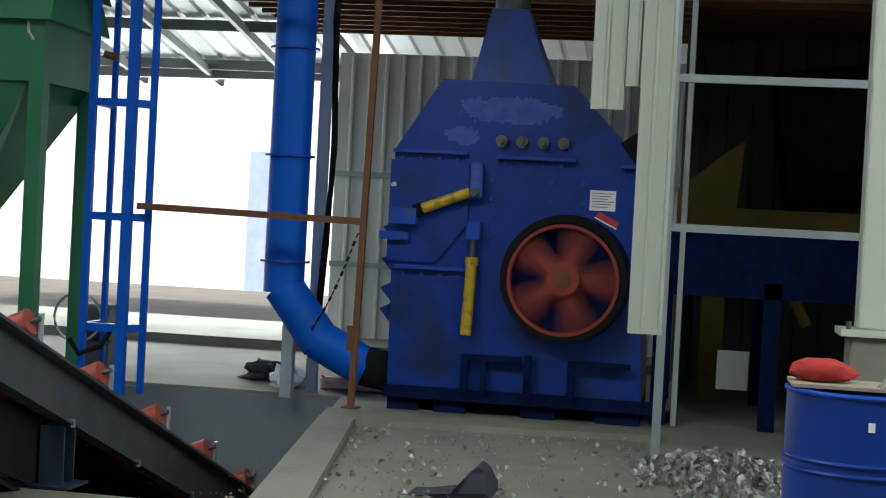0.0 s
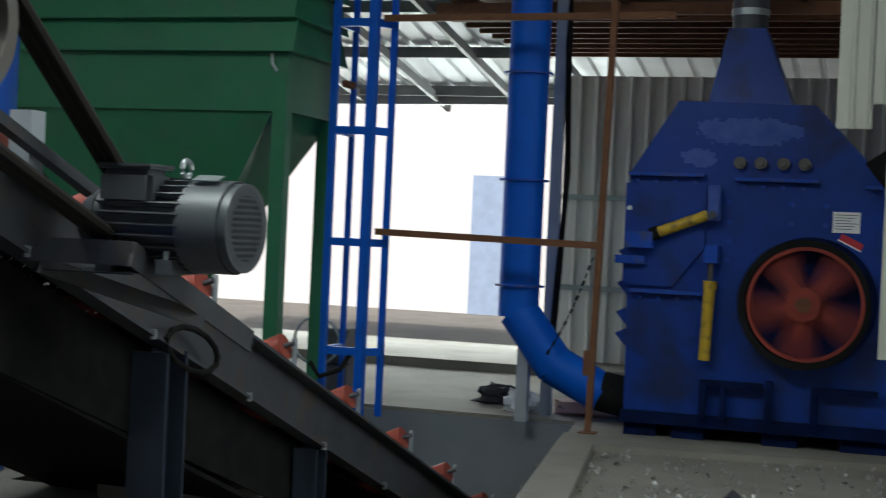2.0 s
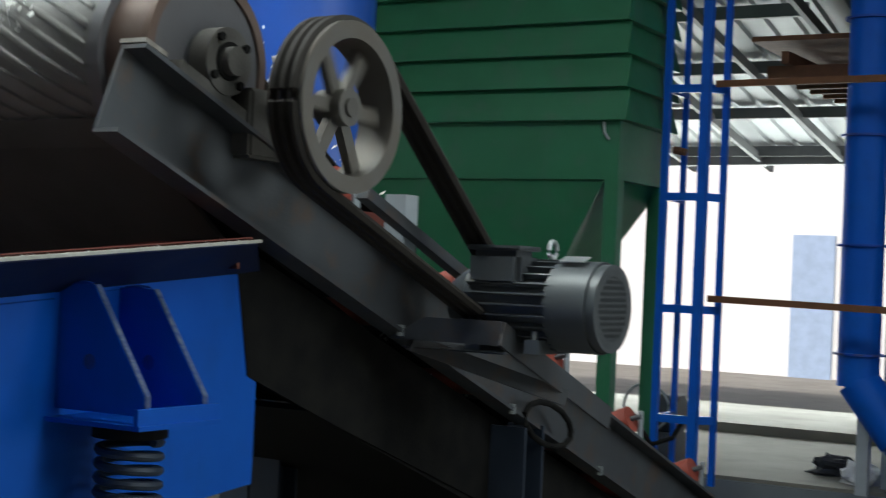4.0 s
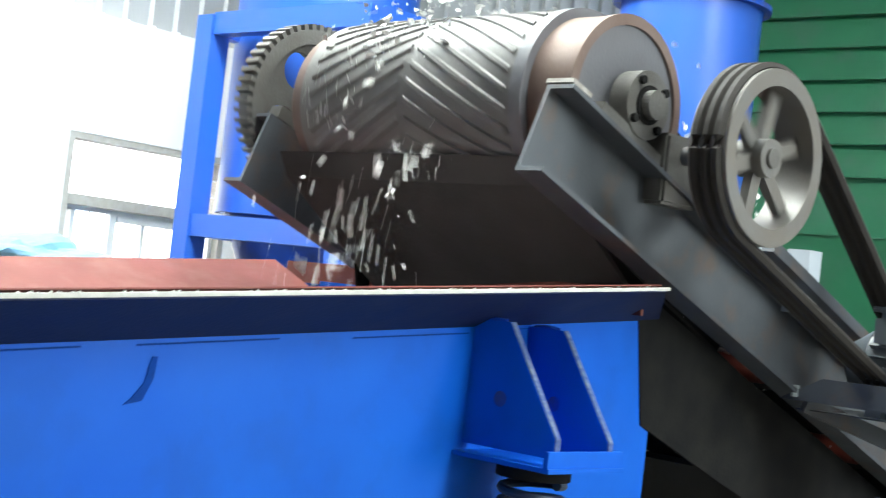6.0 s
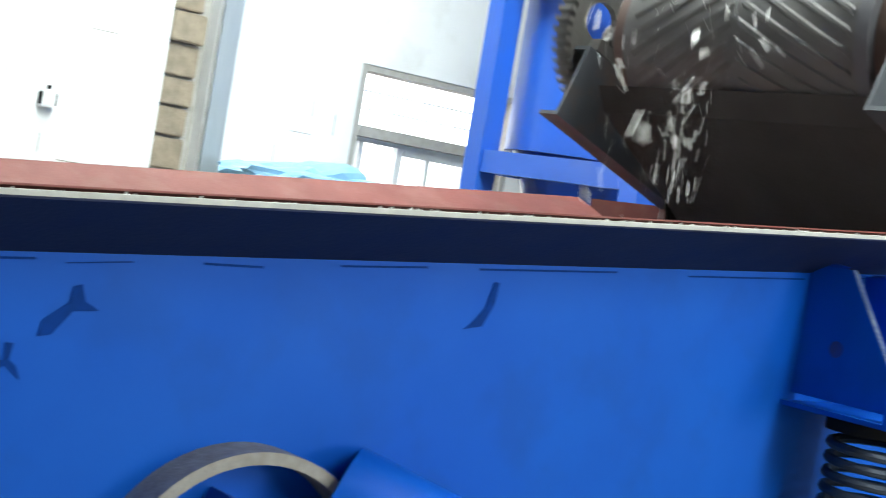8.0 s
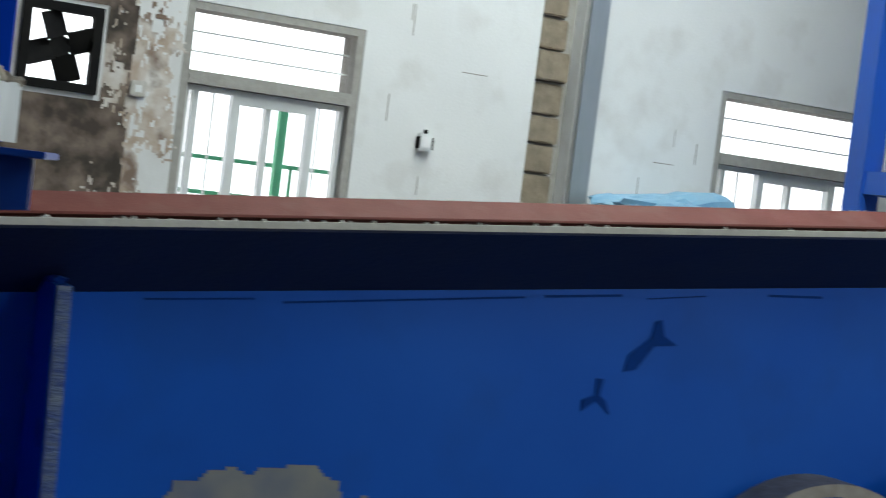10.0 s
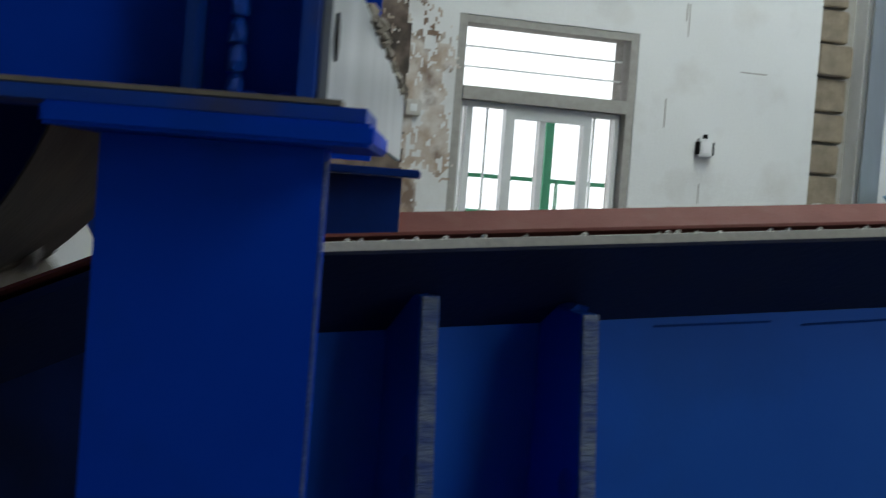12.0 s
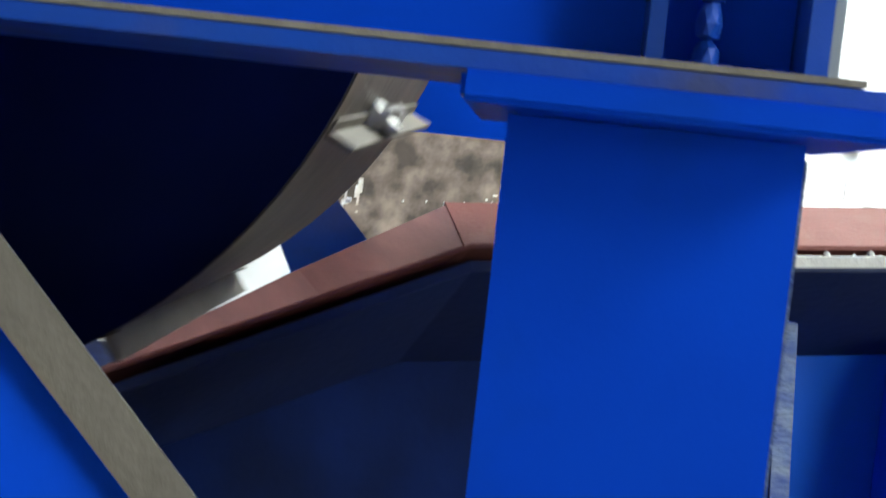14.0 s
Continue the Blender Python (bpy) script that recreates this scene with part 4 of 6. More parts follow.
for z in (1.74, 2.93):
    for y in (-0.43, 0.95):
        part("crossbeam", bar((-0.6, y, z), (0.6, y, z), 0.1, 0.13), BLUE_SILO, ST)
    for x in (-0.66, 0.66):
        part("crossbeam", bar((x, -0.37, z), (x, 0.89, z), 0.1, 0.13), BLUE_SILO, ST)
part("silo", C((-0.42, 0.25, 1.84), (-0.42, 0.25, 5.6), 0.55, 40), BLUE_SILO, ST, smooth=True)
part("cone", C((-0.42, 0.25, 0.9), (-0.42, 0.25, 1.84), 0.12, 32, 0.5), BLUE_DARK, ST, smooth=True)
part("shelf", B(-0.55, 0.55, -0.3, 0.6, 1.48, 1.52), STEEL, ST)

# ---- belt conveyor: local x to its right side, y down the slope ----
CV = thing("belt_conveyor", -3.99, 3.19, FLOOR, "dark steel inclined belt conveyor with chevron belt and head drum", "conveyor", rz=-2)
SL = -0.385
ANG = math.atan(SL)
WID = 1.50
TOPZ = 2.375 - FLOOR


def zt(y):
    return TOPZ + SL * y


def sloped(y, z_off):
    """A point on the conveyor's side plane, z_off square to the top edge."""
    return (y + z_off * math.sin(-ANG), zt(y) + z_off * math.cos(ANG))


def channel(x_web, out, y0, y1):
    """A channel beam with its flanges turned outwards."""
    h, fl, t = 0.28, 0.10, 0.014
    c = [(0, 0), (fl, 0), (fl, -t), (t, -t), (t, -h + t), (fl, -h + t), (fl, -h), (0, -h)]
    return profile([(a * out, b) for a, b in c], (x_web, y0, zt(y0)), (x_web, y1, zt(y1)))


part("side_channel", channel(-0.088, 1, 0.015, 8.6), STEEL, CV)
part("side_channel", channel(-WID, -1, 0.15, 8.6), STEEL, CV)
lip_p, lip_q = sloped(0.0, 0.003), sloped(0.05, 0.003)
part("torn_edge", bar((-0.05, lip_p[0] + 0.02, lip_p[1] + 0.004), (-0.05, lip_q[0] + 0.06, lip_q[1] - 0.008), 0.10, 0.014), EDGE, CV, "ragged flame-cut end")
# head drum and chevron belt wrapped on it
DY, DZ, DR = 0.40, 2.375 - FLOOR, 0.275
DC = (-0.72, DY, DZ)
drum = part("head_drum", C((-0.115, DY, DZ), (-1.36, DY, DZ), DR, 56), DRUMRUST, CV, "rusty brown head drum", origin=DC, smooth=True)
part("end_disc", C((-0.112, DY, DZ), (-0.105, DY, DZ), DR - 0.03, 40), DISC, drum, "grey end disc")
rim = bmesh.new()
ring(rim, (-0.116, DY, DZ), (-0.095, DY, DZ), DR + 0.004, DR - 0.03, 56)
part("end_rim", rim, DRUMRUST, drum, smooth=True)
part("shaft", C((-0.105, DY, DZ), (0.02, DY, DZ), 0.045), CAST, drum)
wrap = bmesh.new()
ring(wrap, (-0.27, DY, DZ), (-1.29, DY, DZ), DR + 0.022, DR - 0.01, 64)
part("belt_wrap", wrap, BELT, drum, "dusty rubber belt round the drum", smooth=True)
edge = bmesh.new()
ring(edge, (-0.262, DY, DZ), (-0.31, DY, DZ), DR + 0.03, DR - 0.01, 64)
part("belt_edge", edge, DISC, drum, "pale worn belt edge", smooth=True)
ribs = bmesh.new()
NR = 30
for k in range(NR):
    a0 = math.tau * k / NR
    for side in (0, 1):
        n = 9
        prev = None
        for j in range(n + 1):
            u = j / n
            x = (-0.33 - 0.44 * u) if side == 0 else (-1.24 + 0.44 * u)
            a = a0 + 0.75 * u
            cs = []
            for da, rr in ((-0.045, DR + 0.02), (-0.024, DR + 0.029), (0.024, DR + 0.029), (0.045, DR + 0.02)):
                cs.append(ribs.verts.new((x, DY - math.cos(a + da) * rr, DZ + math.sin(a + da) * rr)))
            if prev:
                for q in range(3):
                    ribs.faces.new((prev[q], prev[q + 1], cs[q + 1], cs[q]))
            prev = cs
bmesh.ops.recalc_face_normals(ribs, faces=ribs.faces)
tagged(part("belt_chevron", ribs, BELT, drum, "chevron ribs of the belt"), kind="stuff")
MOVES.append((drum, "spin", 200, "X"))
# belt runs: off the drum, then troughed over the idlers
nx, nz = -math.sin(ANG), math.cos(ANG)
tp = (DY + nx * (DR + 0.02), DZ + nz * (DR + 0.02))
tb = (DY - nx * (DR + 0.02), DZ - nz * (DR + 0.02))


def belt_z(y):
    """Height of the carrying belt's middle."""
    u = max(0.0, min(1.0, (y - tp[0]) / 1.5))
    return (tp[1] + (y - tp[0]) * SL) * (1 - u) + (zt(y) + 0.065) * u


top = bmesh.new()
prev = None
for k in range(33):
    y = tp[0] + 8.0 * k / 32
    u = max(0.0, min(1.0, (y - tp[0]) / 1.5))
    row = [(x, y, belt_z(y) + e * u) for x, e in ((-0.30, 0.11), (-0.55, 0.0), (-WID + 0.45, 0.0), (-WID + 0.20, 0.11))]
    row = [top.verts.new(v) for v in row] + [top.verts.new((x, y_, z - 0.012)) for x, y_, z in reversed(row)]
    if prev:
        for q in range(8):
            top.faces.new((prev[q], prev[(q + 1) % 8], row[(q + 1) % 8], row[q]))
    prev = row
bmesh.ops.recalc_face_normals(top, faces=top.faces)
part("belt", top, BLACK, CV, "black rubber conveyor belt")
bl = bmesh.new()
for ya, za, yb, zb_ in ((tb[0], tb[1], tb[0] + 2.0, tb[1] + 2.0 * SL - 0.12), (tb[0] + 2.0, tb[1] + 2.0 * SL - 0.12, tb[0] + 8.2, tb[1] + 8.2 * SL - 0.05)):
    prism(bl, [(ya, za), (yb, zb_), (yb, zb_ - 0.014), (ya, za - 0.014)], "x", -WID + 0.15, -0.27)
bmesh.ops.remove_doubles(bl, verts=bl.verts, dist=0.0005)
part("return_belt", bl, BLACK, CV, "black rubber return belt")
# belly plates below the channels, added black for the return belt's shaded underside
for x in (-0.14, -WID + 0.03):
    part("belly_plate", prism(bmesh.new(), [sloped(0.72, -0.285), sloped(4.2, -0.285), sloped(4.2, -0.60), sloped(1.45, -0.66), sloped(0.95, -0.66)], "x", x - 0.012, x), BLACK, CV, "black side plate added for the shaded underside")
part("belly_floor", prism(bmesh.new(), [sloped(1.3, -0.64), sloped(4.2, -0.64), sloped(4.2, -0.66), sloped(1.3, -0.66)], "x", -WID + 0.04, -0.15), BLACK, CV, "black plate added for the shaded underside")
# Sheet added where the dark space between the channels shows under the drum.
part("under_drum_sheet", prism(bmesh.new(), [(0.155, DZ - 0.195), (0.17, DZ - 0.195), (0.215, DZ - 0.27), (0.90, DZ - 0.77), (1.28, DZ - 1.10), (1.27, DZ - 1.115), (0.89, DZ - 0.785), (0.20, DZ - 0.28)], "x", -WID + 0.07, -0.15), DUSTRUB, CV, "dusty brown-black sheet closing the dark space under the drum")
# bearings
for x, s in ((-0.05, 1), (-WID - 0.03, -1)):
    b0 = part("bearing_housing", C((x - 0.035, DY, DZ), (x + 0.035, DY, DZ), 0.105, 28), CAST, CV, "dusty cast bearing housing", smooth=True)
    part("bearing_foot", prism(bmesh.new(), [sloped(0.18, 0.004), sloped(0.62, 0.004), sloped(0.62, 0.05), sloped(0.18, 0.05)], "x", x - 0.03, x + 0.03), CAST, CV)
    part("bearing_ring", ring(bmesh.new(), (x + s * 0.036, DY, DZ), (x + s * 0.042, DY, DZ), 0.06, 0.045, 28), BLACK, b0)
    part("shaft_end", C((x + s * 0.03, DY, DZ), (x + s * 0.05, DY, DZ), 0.042), PULLEY, b0)
    for k in range(4):
        a = math.tau * k / 4 + 0.6
        part("bolt", C((x + s * 0.034, DY + 0.085 * math.cos(a), DZ + 0.085 * math.sin(a)), (x + s * 0.05, DY + 0.085 * math.cos(a), DZ + 0.085 * math.sin(a)), 0.014, 6), BLACK, b0)
# gear wheel on the far side
GC = (-WID - 0.12, DY + 0.02, DZ)
gb = bmesh.new()
ring(gb, (GC[0] - 0.04, GC[1], GC[2]), (GC[0] + 0.04, GC[1], GC[2]), 0.30, 0.245, 64)
gear = part("gear_wheel", gb, CAST, CV, "greasy dark cast gear wheel", origin=GC)
for k in range(52):
    a = math.tau * k / 52
    d = Vector((0, math.cos(a), math.sin(a)))
    part("tooth", beam(bmesh.new(), Vector(GC) + d * 0.295, Vector(GC) + d * 0.322, 0.018, 0.078, (1, 0, 0)), CAST, gear)
part("gear_hub", C((GC[0] - 0.05, GC[1], GC[2]), (GC[0] + 0.05, GC[1], GC[2]), 0.08), CAST, gear)
for k in range(4):
    a0, a1 = math.tau * k / 4, math.tau * (k + 1) / 4
    web = [(0.25 * math.cos(a0 + (a1 - a0) * j / 10), 0.25 * math.sin(a0 + (a1 - a0) * j / 10)) for j in range(11)]
    web += [(0.155 * math.cos(a1) + 0.072 * math.cos(a1 - math.pi * j / 10), 0.155 * math.sin(a1) + 0.072 * math.sin(a1 - math.pi * j / 10)) for j in range(11)]
    web += [(0.07 * math.cos(a1 - (a1 - a0) * j / 5), 0.07 * math.sin(a1 - (a1 - a0) * j / 5)) for j in range(6)]
    web += [(0.155 * math.cos(a0) + 0.072 * math.cos(a0 + math.pi - math.pi * j / 10), 0.155 * math.sin(a0) + 0.072 * math.sin(a0 + math.pi - math.pi * j / 10)) for j in range(11)]
    part("gear_web", prism(bmesh.new(), [(GC[1] + u_, GC[2] + v_) for u_, v_ in web], "x", GC[0] - 0.015, GC[0] + 0.015), CAST, gear)
MOVES.append((gear, "spin", 200, "X"))
# countershaft with the big grooved pulley
PC = (0.255, 0.60, 2.25 - FLOOR)
pr = bmesh.new()
ring(pr, (PC[0] - 0.066, PC[1], PC[2]), (PC[0] + 0.066, PC[1], PC[2]), 0.262, 0.212, 60)
pul = part("pulley", pr, PULLEY, CV, "worn grey six-spoke grooved pulley", origin=PC, smooth=True)
for x in (-0.058, -0.02, 0.02, 0.058):
    gr = bmesh.new()
    ring(gr, (PC[0] + x - 0.006, PC[1], PC[2]), (PC[0] + x + 0.006, PC[1], PC[2]), 0.2645, 0.26, 60)
    part("groove_rim", gr, PULLEY, pul, smooth=True)
part("pulley_hub", C((PC[0] - 0.05, PC[1], PC[2]), (PC[0] + 0.05, PC[1], PC[2]), 0.058, 28), PULLEY, pul, smooth=True)
part("key_end", C((PC[0] + 0.05, PC[1], PC[2]), (PC[0] + 0.06, PC[1], PC[2]), 0.03, 20), CAST, pul)
for k in range(6):
    a = math.tau * k / 6 + 0.3
    d = Vector((0, math.cos(a), math.sin(a)))
    part("spoke", beam(bmesh.new(), Vector(PC) + d * 0.05, Vector(PC) + d * 0.226, 0.045, 0.03, (1, 0, 0)), PULLEY, pul)
MOVES.append((pul, "spin", -620, "X"))
part("countershaft", C((-WID, PC[1], PC[2]), (PC[0] - 0.05, PC[1], PC[2]), 0.03), STEEL, CV)
part("pedestal", B(-0.09, 0.0, PC[1] - 0.1, PC[1] + 0.1, PC[2] - 0.16, PC[2] + 0.06, None, 0.01), CAST, CV)
# motor on its bracket
MC = Vector((0.40, 1.62, 1.66 - FLOOR))
mo = part("motor", C(MC + Vector((-0.2, 0, 0)), MC + Vector((0.17, 0, 0)), 0.142, 36), GREYP, CV, "grey finned electric motor", smooth=True)
for k in range(26):
    a = math.tau * k / 26
    d = Vector((0, math.cos(a), math.sin(a)))
    part("fin", beam(bmesh.new(), MC + d * 0.15 + Vector((-0.18, 0, 0)), MC + d * 0.15 + Vector((0.15, 0, 0)), 0.006, 0.034, d), GREYP, mo)
cow = bmesh.new()
ring(cow, MC + Vector((0.14, 0, 0)), MC + Vector((0.30, 0, 0)), 0.163, 0.153, 40)
part("fan_cowl", cow, GREYP, mo, smooth=True)
cap = bmesh.new()
ring(cap, MC + Vector((0.30, 0, 0)), MC + Vector((0.335, 0, 0)), 0.155, 0.115, 40)
part("cowl_end", cap, GREYP, mo, smooth=True)
part("fan_dark", C(MC + Vector((0.27, 0, 0)), MC + Vector((0.30, 0, 0)), 0.16, 32), BLACK, mo)
for k in range(13):
    w_ = 0.142 * math.sqrt(max(0, 1 - ((k - 6) / 6.6) ** 2))
    part("grille_bar", bar(MC + Vector((0.33, -w_, (k - 6) * 0.021)), MC + Vector((0.33, w_, (k - 6) * 0.021)), 0.008, 0.009), GREYP, mo)
    part("grille_bar", bar(MC + Vector((0.332, (k - 6) * 0.021, -w_)), MC + Vector((0.332, (k - 6) * 0.021, w_)), 0.009, 0.008, (0, 1, 0)), GREYP, mo)
part("end_bell", C(MC + Vector((-0.29, 0, 0)), MC + Vector((-0.2, 0, 0)), 0.09, 32, 0.145), GREYP, mo, smooth=True)
tbx = part("terminal_box", B(MC.x - 0.17, MC.x + 0.04, MC.y - 0.16, MC.y + 0.0, MC.z + 0.06, MC.z + 0.19, None, 0.022), GREYP, mo, "grey terminal box")
part("box_lid", B(MC.x - 0.18, MC.x + 0.05, MC.y - 0.168, MC.y + 0.008, MC.z + 0.19, MC.z + 0.208, None, 0.009), GREYP, tbx)
part("lifting_eye", T([(MC.x + 0.09, MC.y + 0.03 * math.cos(k * 0.524), MC.z + 0.20 + 0.03 * math.sin(k * 0.524)) for k in range(12)], 0.009, 8, True), GALV, mo, "steel lifting eye")
part("eye_stem", C(MC + Vector((0.09, 0, 0.13)), MC + Vector((0.09, 0, 0.175)), 0.012, 8), GALV, mo)
part("name_plate", B(-0.05, 0.05, -0.03, 0.03, 0, 0.003, Matrix.Translation(MC + Vector((0.21, -0.06, 0.166))) @ Matrix.Rotation(radians(20), 4, "X")), GALV, mo, "bright metal name plate")
for x in (-0.14, 0.1):
    part("motor_foot", B(MC.x + x - 0.03, MC.x + x + 0.03, MC.y - 0.15, MC.y + 0.15, MC.z - 0.17, MC.z - 0.12), GREYP, mo)
    part("foot_bolt", C(MC + Vector((x, -0.13, -0.12)), MC + Vector((x, -0.13, -0.09)), 0.012, 6), GALV, mo)
mp_ = Vector((PC[0] - 0.0, MC.y, MC.z))
part("motor_pulley", C(mp_ + Vector((-0.05, 0, 0)), mp_ + Vector((0.05, 0, 0)), 0.085, 28), CAST, mo, smooth=True)
# V-belts
P0, P1, R0, R1 = Vector(PC), mp_, 0.268, 0.088
dd = P1 - P0
ln = math.hypot(dd.y, dd.z)
al = math.atan2(dd.z, dd.y)
ph = math.acos((R0 - R1) / ln)
pts = []
for k in range(25):
    a = al + ph + (math.tau - 2 * ph) * k / 24
    pts.append((P0.y + R0 * math.cos(a), P0.z + R0 * math.sin(a)))
for k in range(13):
    a = al - ph + (2 * ph) * k / 12
    pts.append((P1.y + R1 * math.cos(a), P1.z + R1 * math.sin(a)))
for x in (-0.037, 0.0, 0.037):
    part("v_belt", T([(PC[0] + x, y, z) for y, z in pts], 0.017, 6, True), SHEETRUB, CV, "dusty black rubber V-belt")
part("motor_bracket", prism(bmesh.new(), [(-0.06, MC.z - 0.145), (0.42, MC.z - 0.145), (0.42, MC.z - 0.06), (0.10, MC.z - 0.06)], "y", 1.40, 1.412), STEEL, CV)
part("bracket_top", B(0.0, 0.42, 1.413, 1.80, MC.z - 0.176, MC.z - 0.171), STEEL, CV)
part("bracket_rail", bar((0.42, 1.40, MC.z - 0.103), (0.42, 2.30, MC.z - 0.103 + 0.90 * SL), 0.012, 0.085), STEEL, CV)
part("bracket_rail", bar((0.03, 1.42, MC.z - 0.155), (0.42, 1.90, MC.z - 0.155 + 0.5 * SL), 0.05, 0.06), STEEL, CV)
part("tension_rail", bar((0.05, 1.05, zt(1.05) + 0.05), (0.05, 2.2, zt(2.2) + 0.05), 0.05, 0.04), STEEL, CV)
part("slide_plate", B(-0.06, 0.03, 1.35, 1.43, zt(1.4) - 0.02, zt(1.4) + 0.2), POSTSTEEL, CV, "pale steel slide plate")
part("gear_box", B(-0.7, -0.2, 1.25, 1.6, zt(1.45) + 0.02, zt(1.45) + 0.16, None, 0.01), OXIDE, CV, "red-brown box on the belt side")
part("cable_loop", T([(0.02, 2.55 + 0.22 * math.cos(k * 0.5), zt(2.6) - 0.24 + 0.09 * math.sin(k * 0.5) - 0.05 * math.cos(k * 0.5)) for k in range(14)], 0.013), BLACK, CV, "black cable loop")
# carrying idlers with brackets
for k in range(9):
    y = 1.2 + k * 0.86
    bz = zt(y)
    for s, xa, xb in ((1, -0.15, -0.50), (-1, -WID + 0.05, -WID + 0.40)):
        ro = part("side_roller", C((xa, y, bz + 0.15), (xb, y, bz + 0.0), 0.068, 24), ROLLER, CV, "dusty red idler roller", smooth=True)
        part("roller_pin", C((xa + s * 0.05, y, bz + 0.168), (xa, y, bz + 0.15), 0.014, 8), STEEL, ro)
        part("roller_bracket", B(xa + s * 0.03 - 0.006, xa + s * 0.03 + 0.006, y + 0.03, y + 0.07, bz - 0.02, bz + 0.19), POSTSTEEL, CV, "pale steel roller bracket")
    part("centre_roller", C((-0.54, y, bz + 0.0), (-WID + 0.44, y, bz + 0.0), 0.055, 20), ROLLER, CV, smooth=True)
    part("idler_frame", bar((-0.1, y + 0.05, bz - 0.05), (-WID, y + 0.05, bz - 0.05), 0.05, 0.05), STEEL, CV)
    part("channel_bolt", C((0.0, y + 0.2, zt(y + 0.2) - 0.27), (0.0, y + 0.2, zt(y + 0.2) - 0.31), 0.014, 6), GALV, CV)
# legs
for y, w_ in ((2.42, 0.17), (3.95, 0.13)):
    for x in (-0.06, -WID - 0.02):
        h = zt(y) - 0.31
        part("leg", profile(h_section(w_, w_, 0.012), (x, y, 0), (x, y, h)), LEGSTEEL, CV)
        part("foot_plate", B(x - 0.12, x + 0.12, y - 0.12, y + 0.12, 0, 0.012), LEGSTEEL, CV)

part("leg", profile(h_section(0.15, 0.13, 0.012), (-0.98, 1.95, 0), (-0.98, 1.95, zt(1.95) - 0.60)), LEGSTEEL, CV)
# ---- vibrating feeder trough ----
TR = thing("vibrating_trough", -4.95, 1.6, FLOOR, "blue painted vibrating feeder trough with red-oxide inside", "feeder")
tx, ty, tz = -4.95, 1.6, FLOOR


def rimz(y):
    z = 1.83 + 0.0865 * (y - 3.66)
    return z - tz - (0.35 * (-0.65 - y) if y < -0.65 else 0)


def trough_plate(x0, z0, x1, z1, ya, yb, t=0.010, yb1=None, bend=-0.65):
    """A plate along the trough between two heights under the rim, bent where the sides taper."""
    bm = bmesh.new()
    ys = [ya] + ([bend] if ya < bend < yb else []) + [yb]
    d = Vector((x1 - x0, 0, z1 - z0)).normalized()
    n = Vector((-d.z, 0, d.x)) * t
    rows = []
    for y in ys:
        y1 = yb1 if (yb1 is not None and y == yb) else y
        k = 1.0
        q = [Vector((x0 - tx, y - ty, rimz(y) + z0)), Vector((x1 - tx, y1 - ty, rimz(y1) + z1))]
        rows.append([bm.verts.new(v) for v in (q[0], q[1], q[1] + n, q[0] + n)])
    for a, b in zip(rows, rows[1:]):
        for k in range(4):
            bm.faces.new((a[k], a[(k + 1) % 4], b[(k + 1) % 4], b[k]))
    bm.faces.new(rows[0]), bm.faces.new(rows[-1])
    bmesh.ops.recalc_face_normals(bm, faces=bm.faces)
    return bm


SX, FX = -4.12, -5.72
YA, YB = -1.4, 3.96
part("side_plate", trough_plate(SX, -0.113, SX, -0.82, -0.50, YB), BLUE, TR)
# Shade under the machine is put into this plate's colour.
part("discharge_plate", trough_plate(SX, -0.113, SX, -0.31, YA, -0.502), BLUE_DIMMED, TR, "blue plate of the discharge end, darkened for shade")
part("discharge_floor", placed(prism(bmesh.new(), [(-0.525, 1.145), (-1.2, 1.135), (-1.2, 1.125), (-0.525, 1.135)], "x", SX - 1.4, SX - 0.04), Matrix.Translation((-tx, -ty, -tz))), BLUE_DIMMED, TR)
part("inner_lining", trough_plate(SX - 0.014, -0.113, SX - 0.014, -0.62, -0.49, YB, 0.004), OXIDE, TR, "red-oxide primed inner lining")
part("flared_lip", trough_plate(-3.90, 0, SX, -0.113, -1.0, 3.65, 0.010, YB), LIPD, TR, "dark underside of the flared lip")
part("lip_inside", trough_plate(-3.906, 0.014, SX - 0.006, -0.099, -1.0, 3.64, 0.004, YB - 0.01), OXIDE, TR, "red-oxide upper face of the lip")
part("lip_edge", trough_plate(-3.894, 0.006, -3.894, -0.004, -0.55, 3.66, 0.008), FILLW, TR, "chipped pale lip edge")
part("side_plate", trough_plate(FX, -0.187, FX, -0.82, -0.10, YB), BLUE, TR)
part("inner_lining", trough_plate(FX + 0.016, -0.187, FX + 0.016, -0.62, -0.10, YB, 0.004), OXIDE, TR, "red-oxide primed inner lining")
part("flared_lip", trough_plate(-6.02, -0.062, FX, -0.187, -0.10, YB, 0.010), OXIDE, TR, "red-oxide primed far lip")
part("lip_edge", trough_plate(-6.028, -0.054, -6.028, -0.066, -0.10, YB, 0.010), FILLW, TR, "chipped pale lip edge")
wing = bmesh.new()
rows_ = []
for (xa_, ya_, za_), (dx_, dy_) in (((-6.02, -0.10, 1.443), (0.30, 0.0)), ((-5.40, -0.54, 1.312), (0.10, 0.12)), ((-5.0, -0.755, 1.258), (0.05, 0.10)), ((-4.62, -0.96, 1.20), (0.05, 0.10))):
    top_ = Vector((xa_ - tx, ya_ - ty, za_ - tz))
    low_ = top_ + Vector((dx_, dy_, -0.125))
    rows_.append([wing.verts.new(v) for v in (top_, low_, low_ + Vector((0, 0, -0.05)), low_ + Vector((0.006, 0.006, -0.05)), low_ + Vector((0.006, 0.006, 0)), top_ + Vector((0.006, 0.006, 0.004)))])
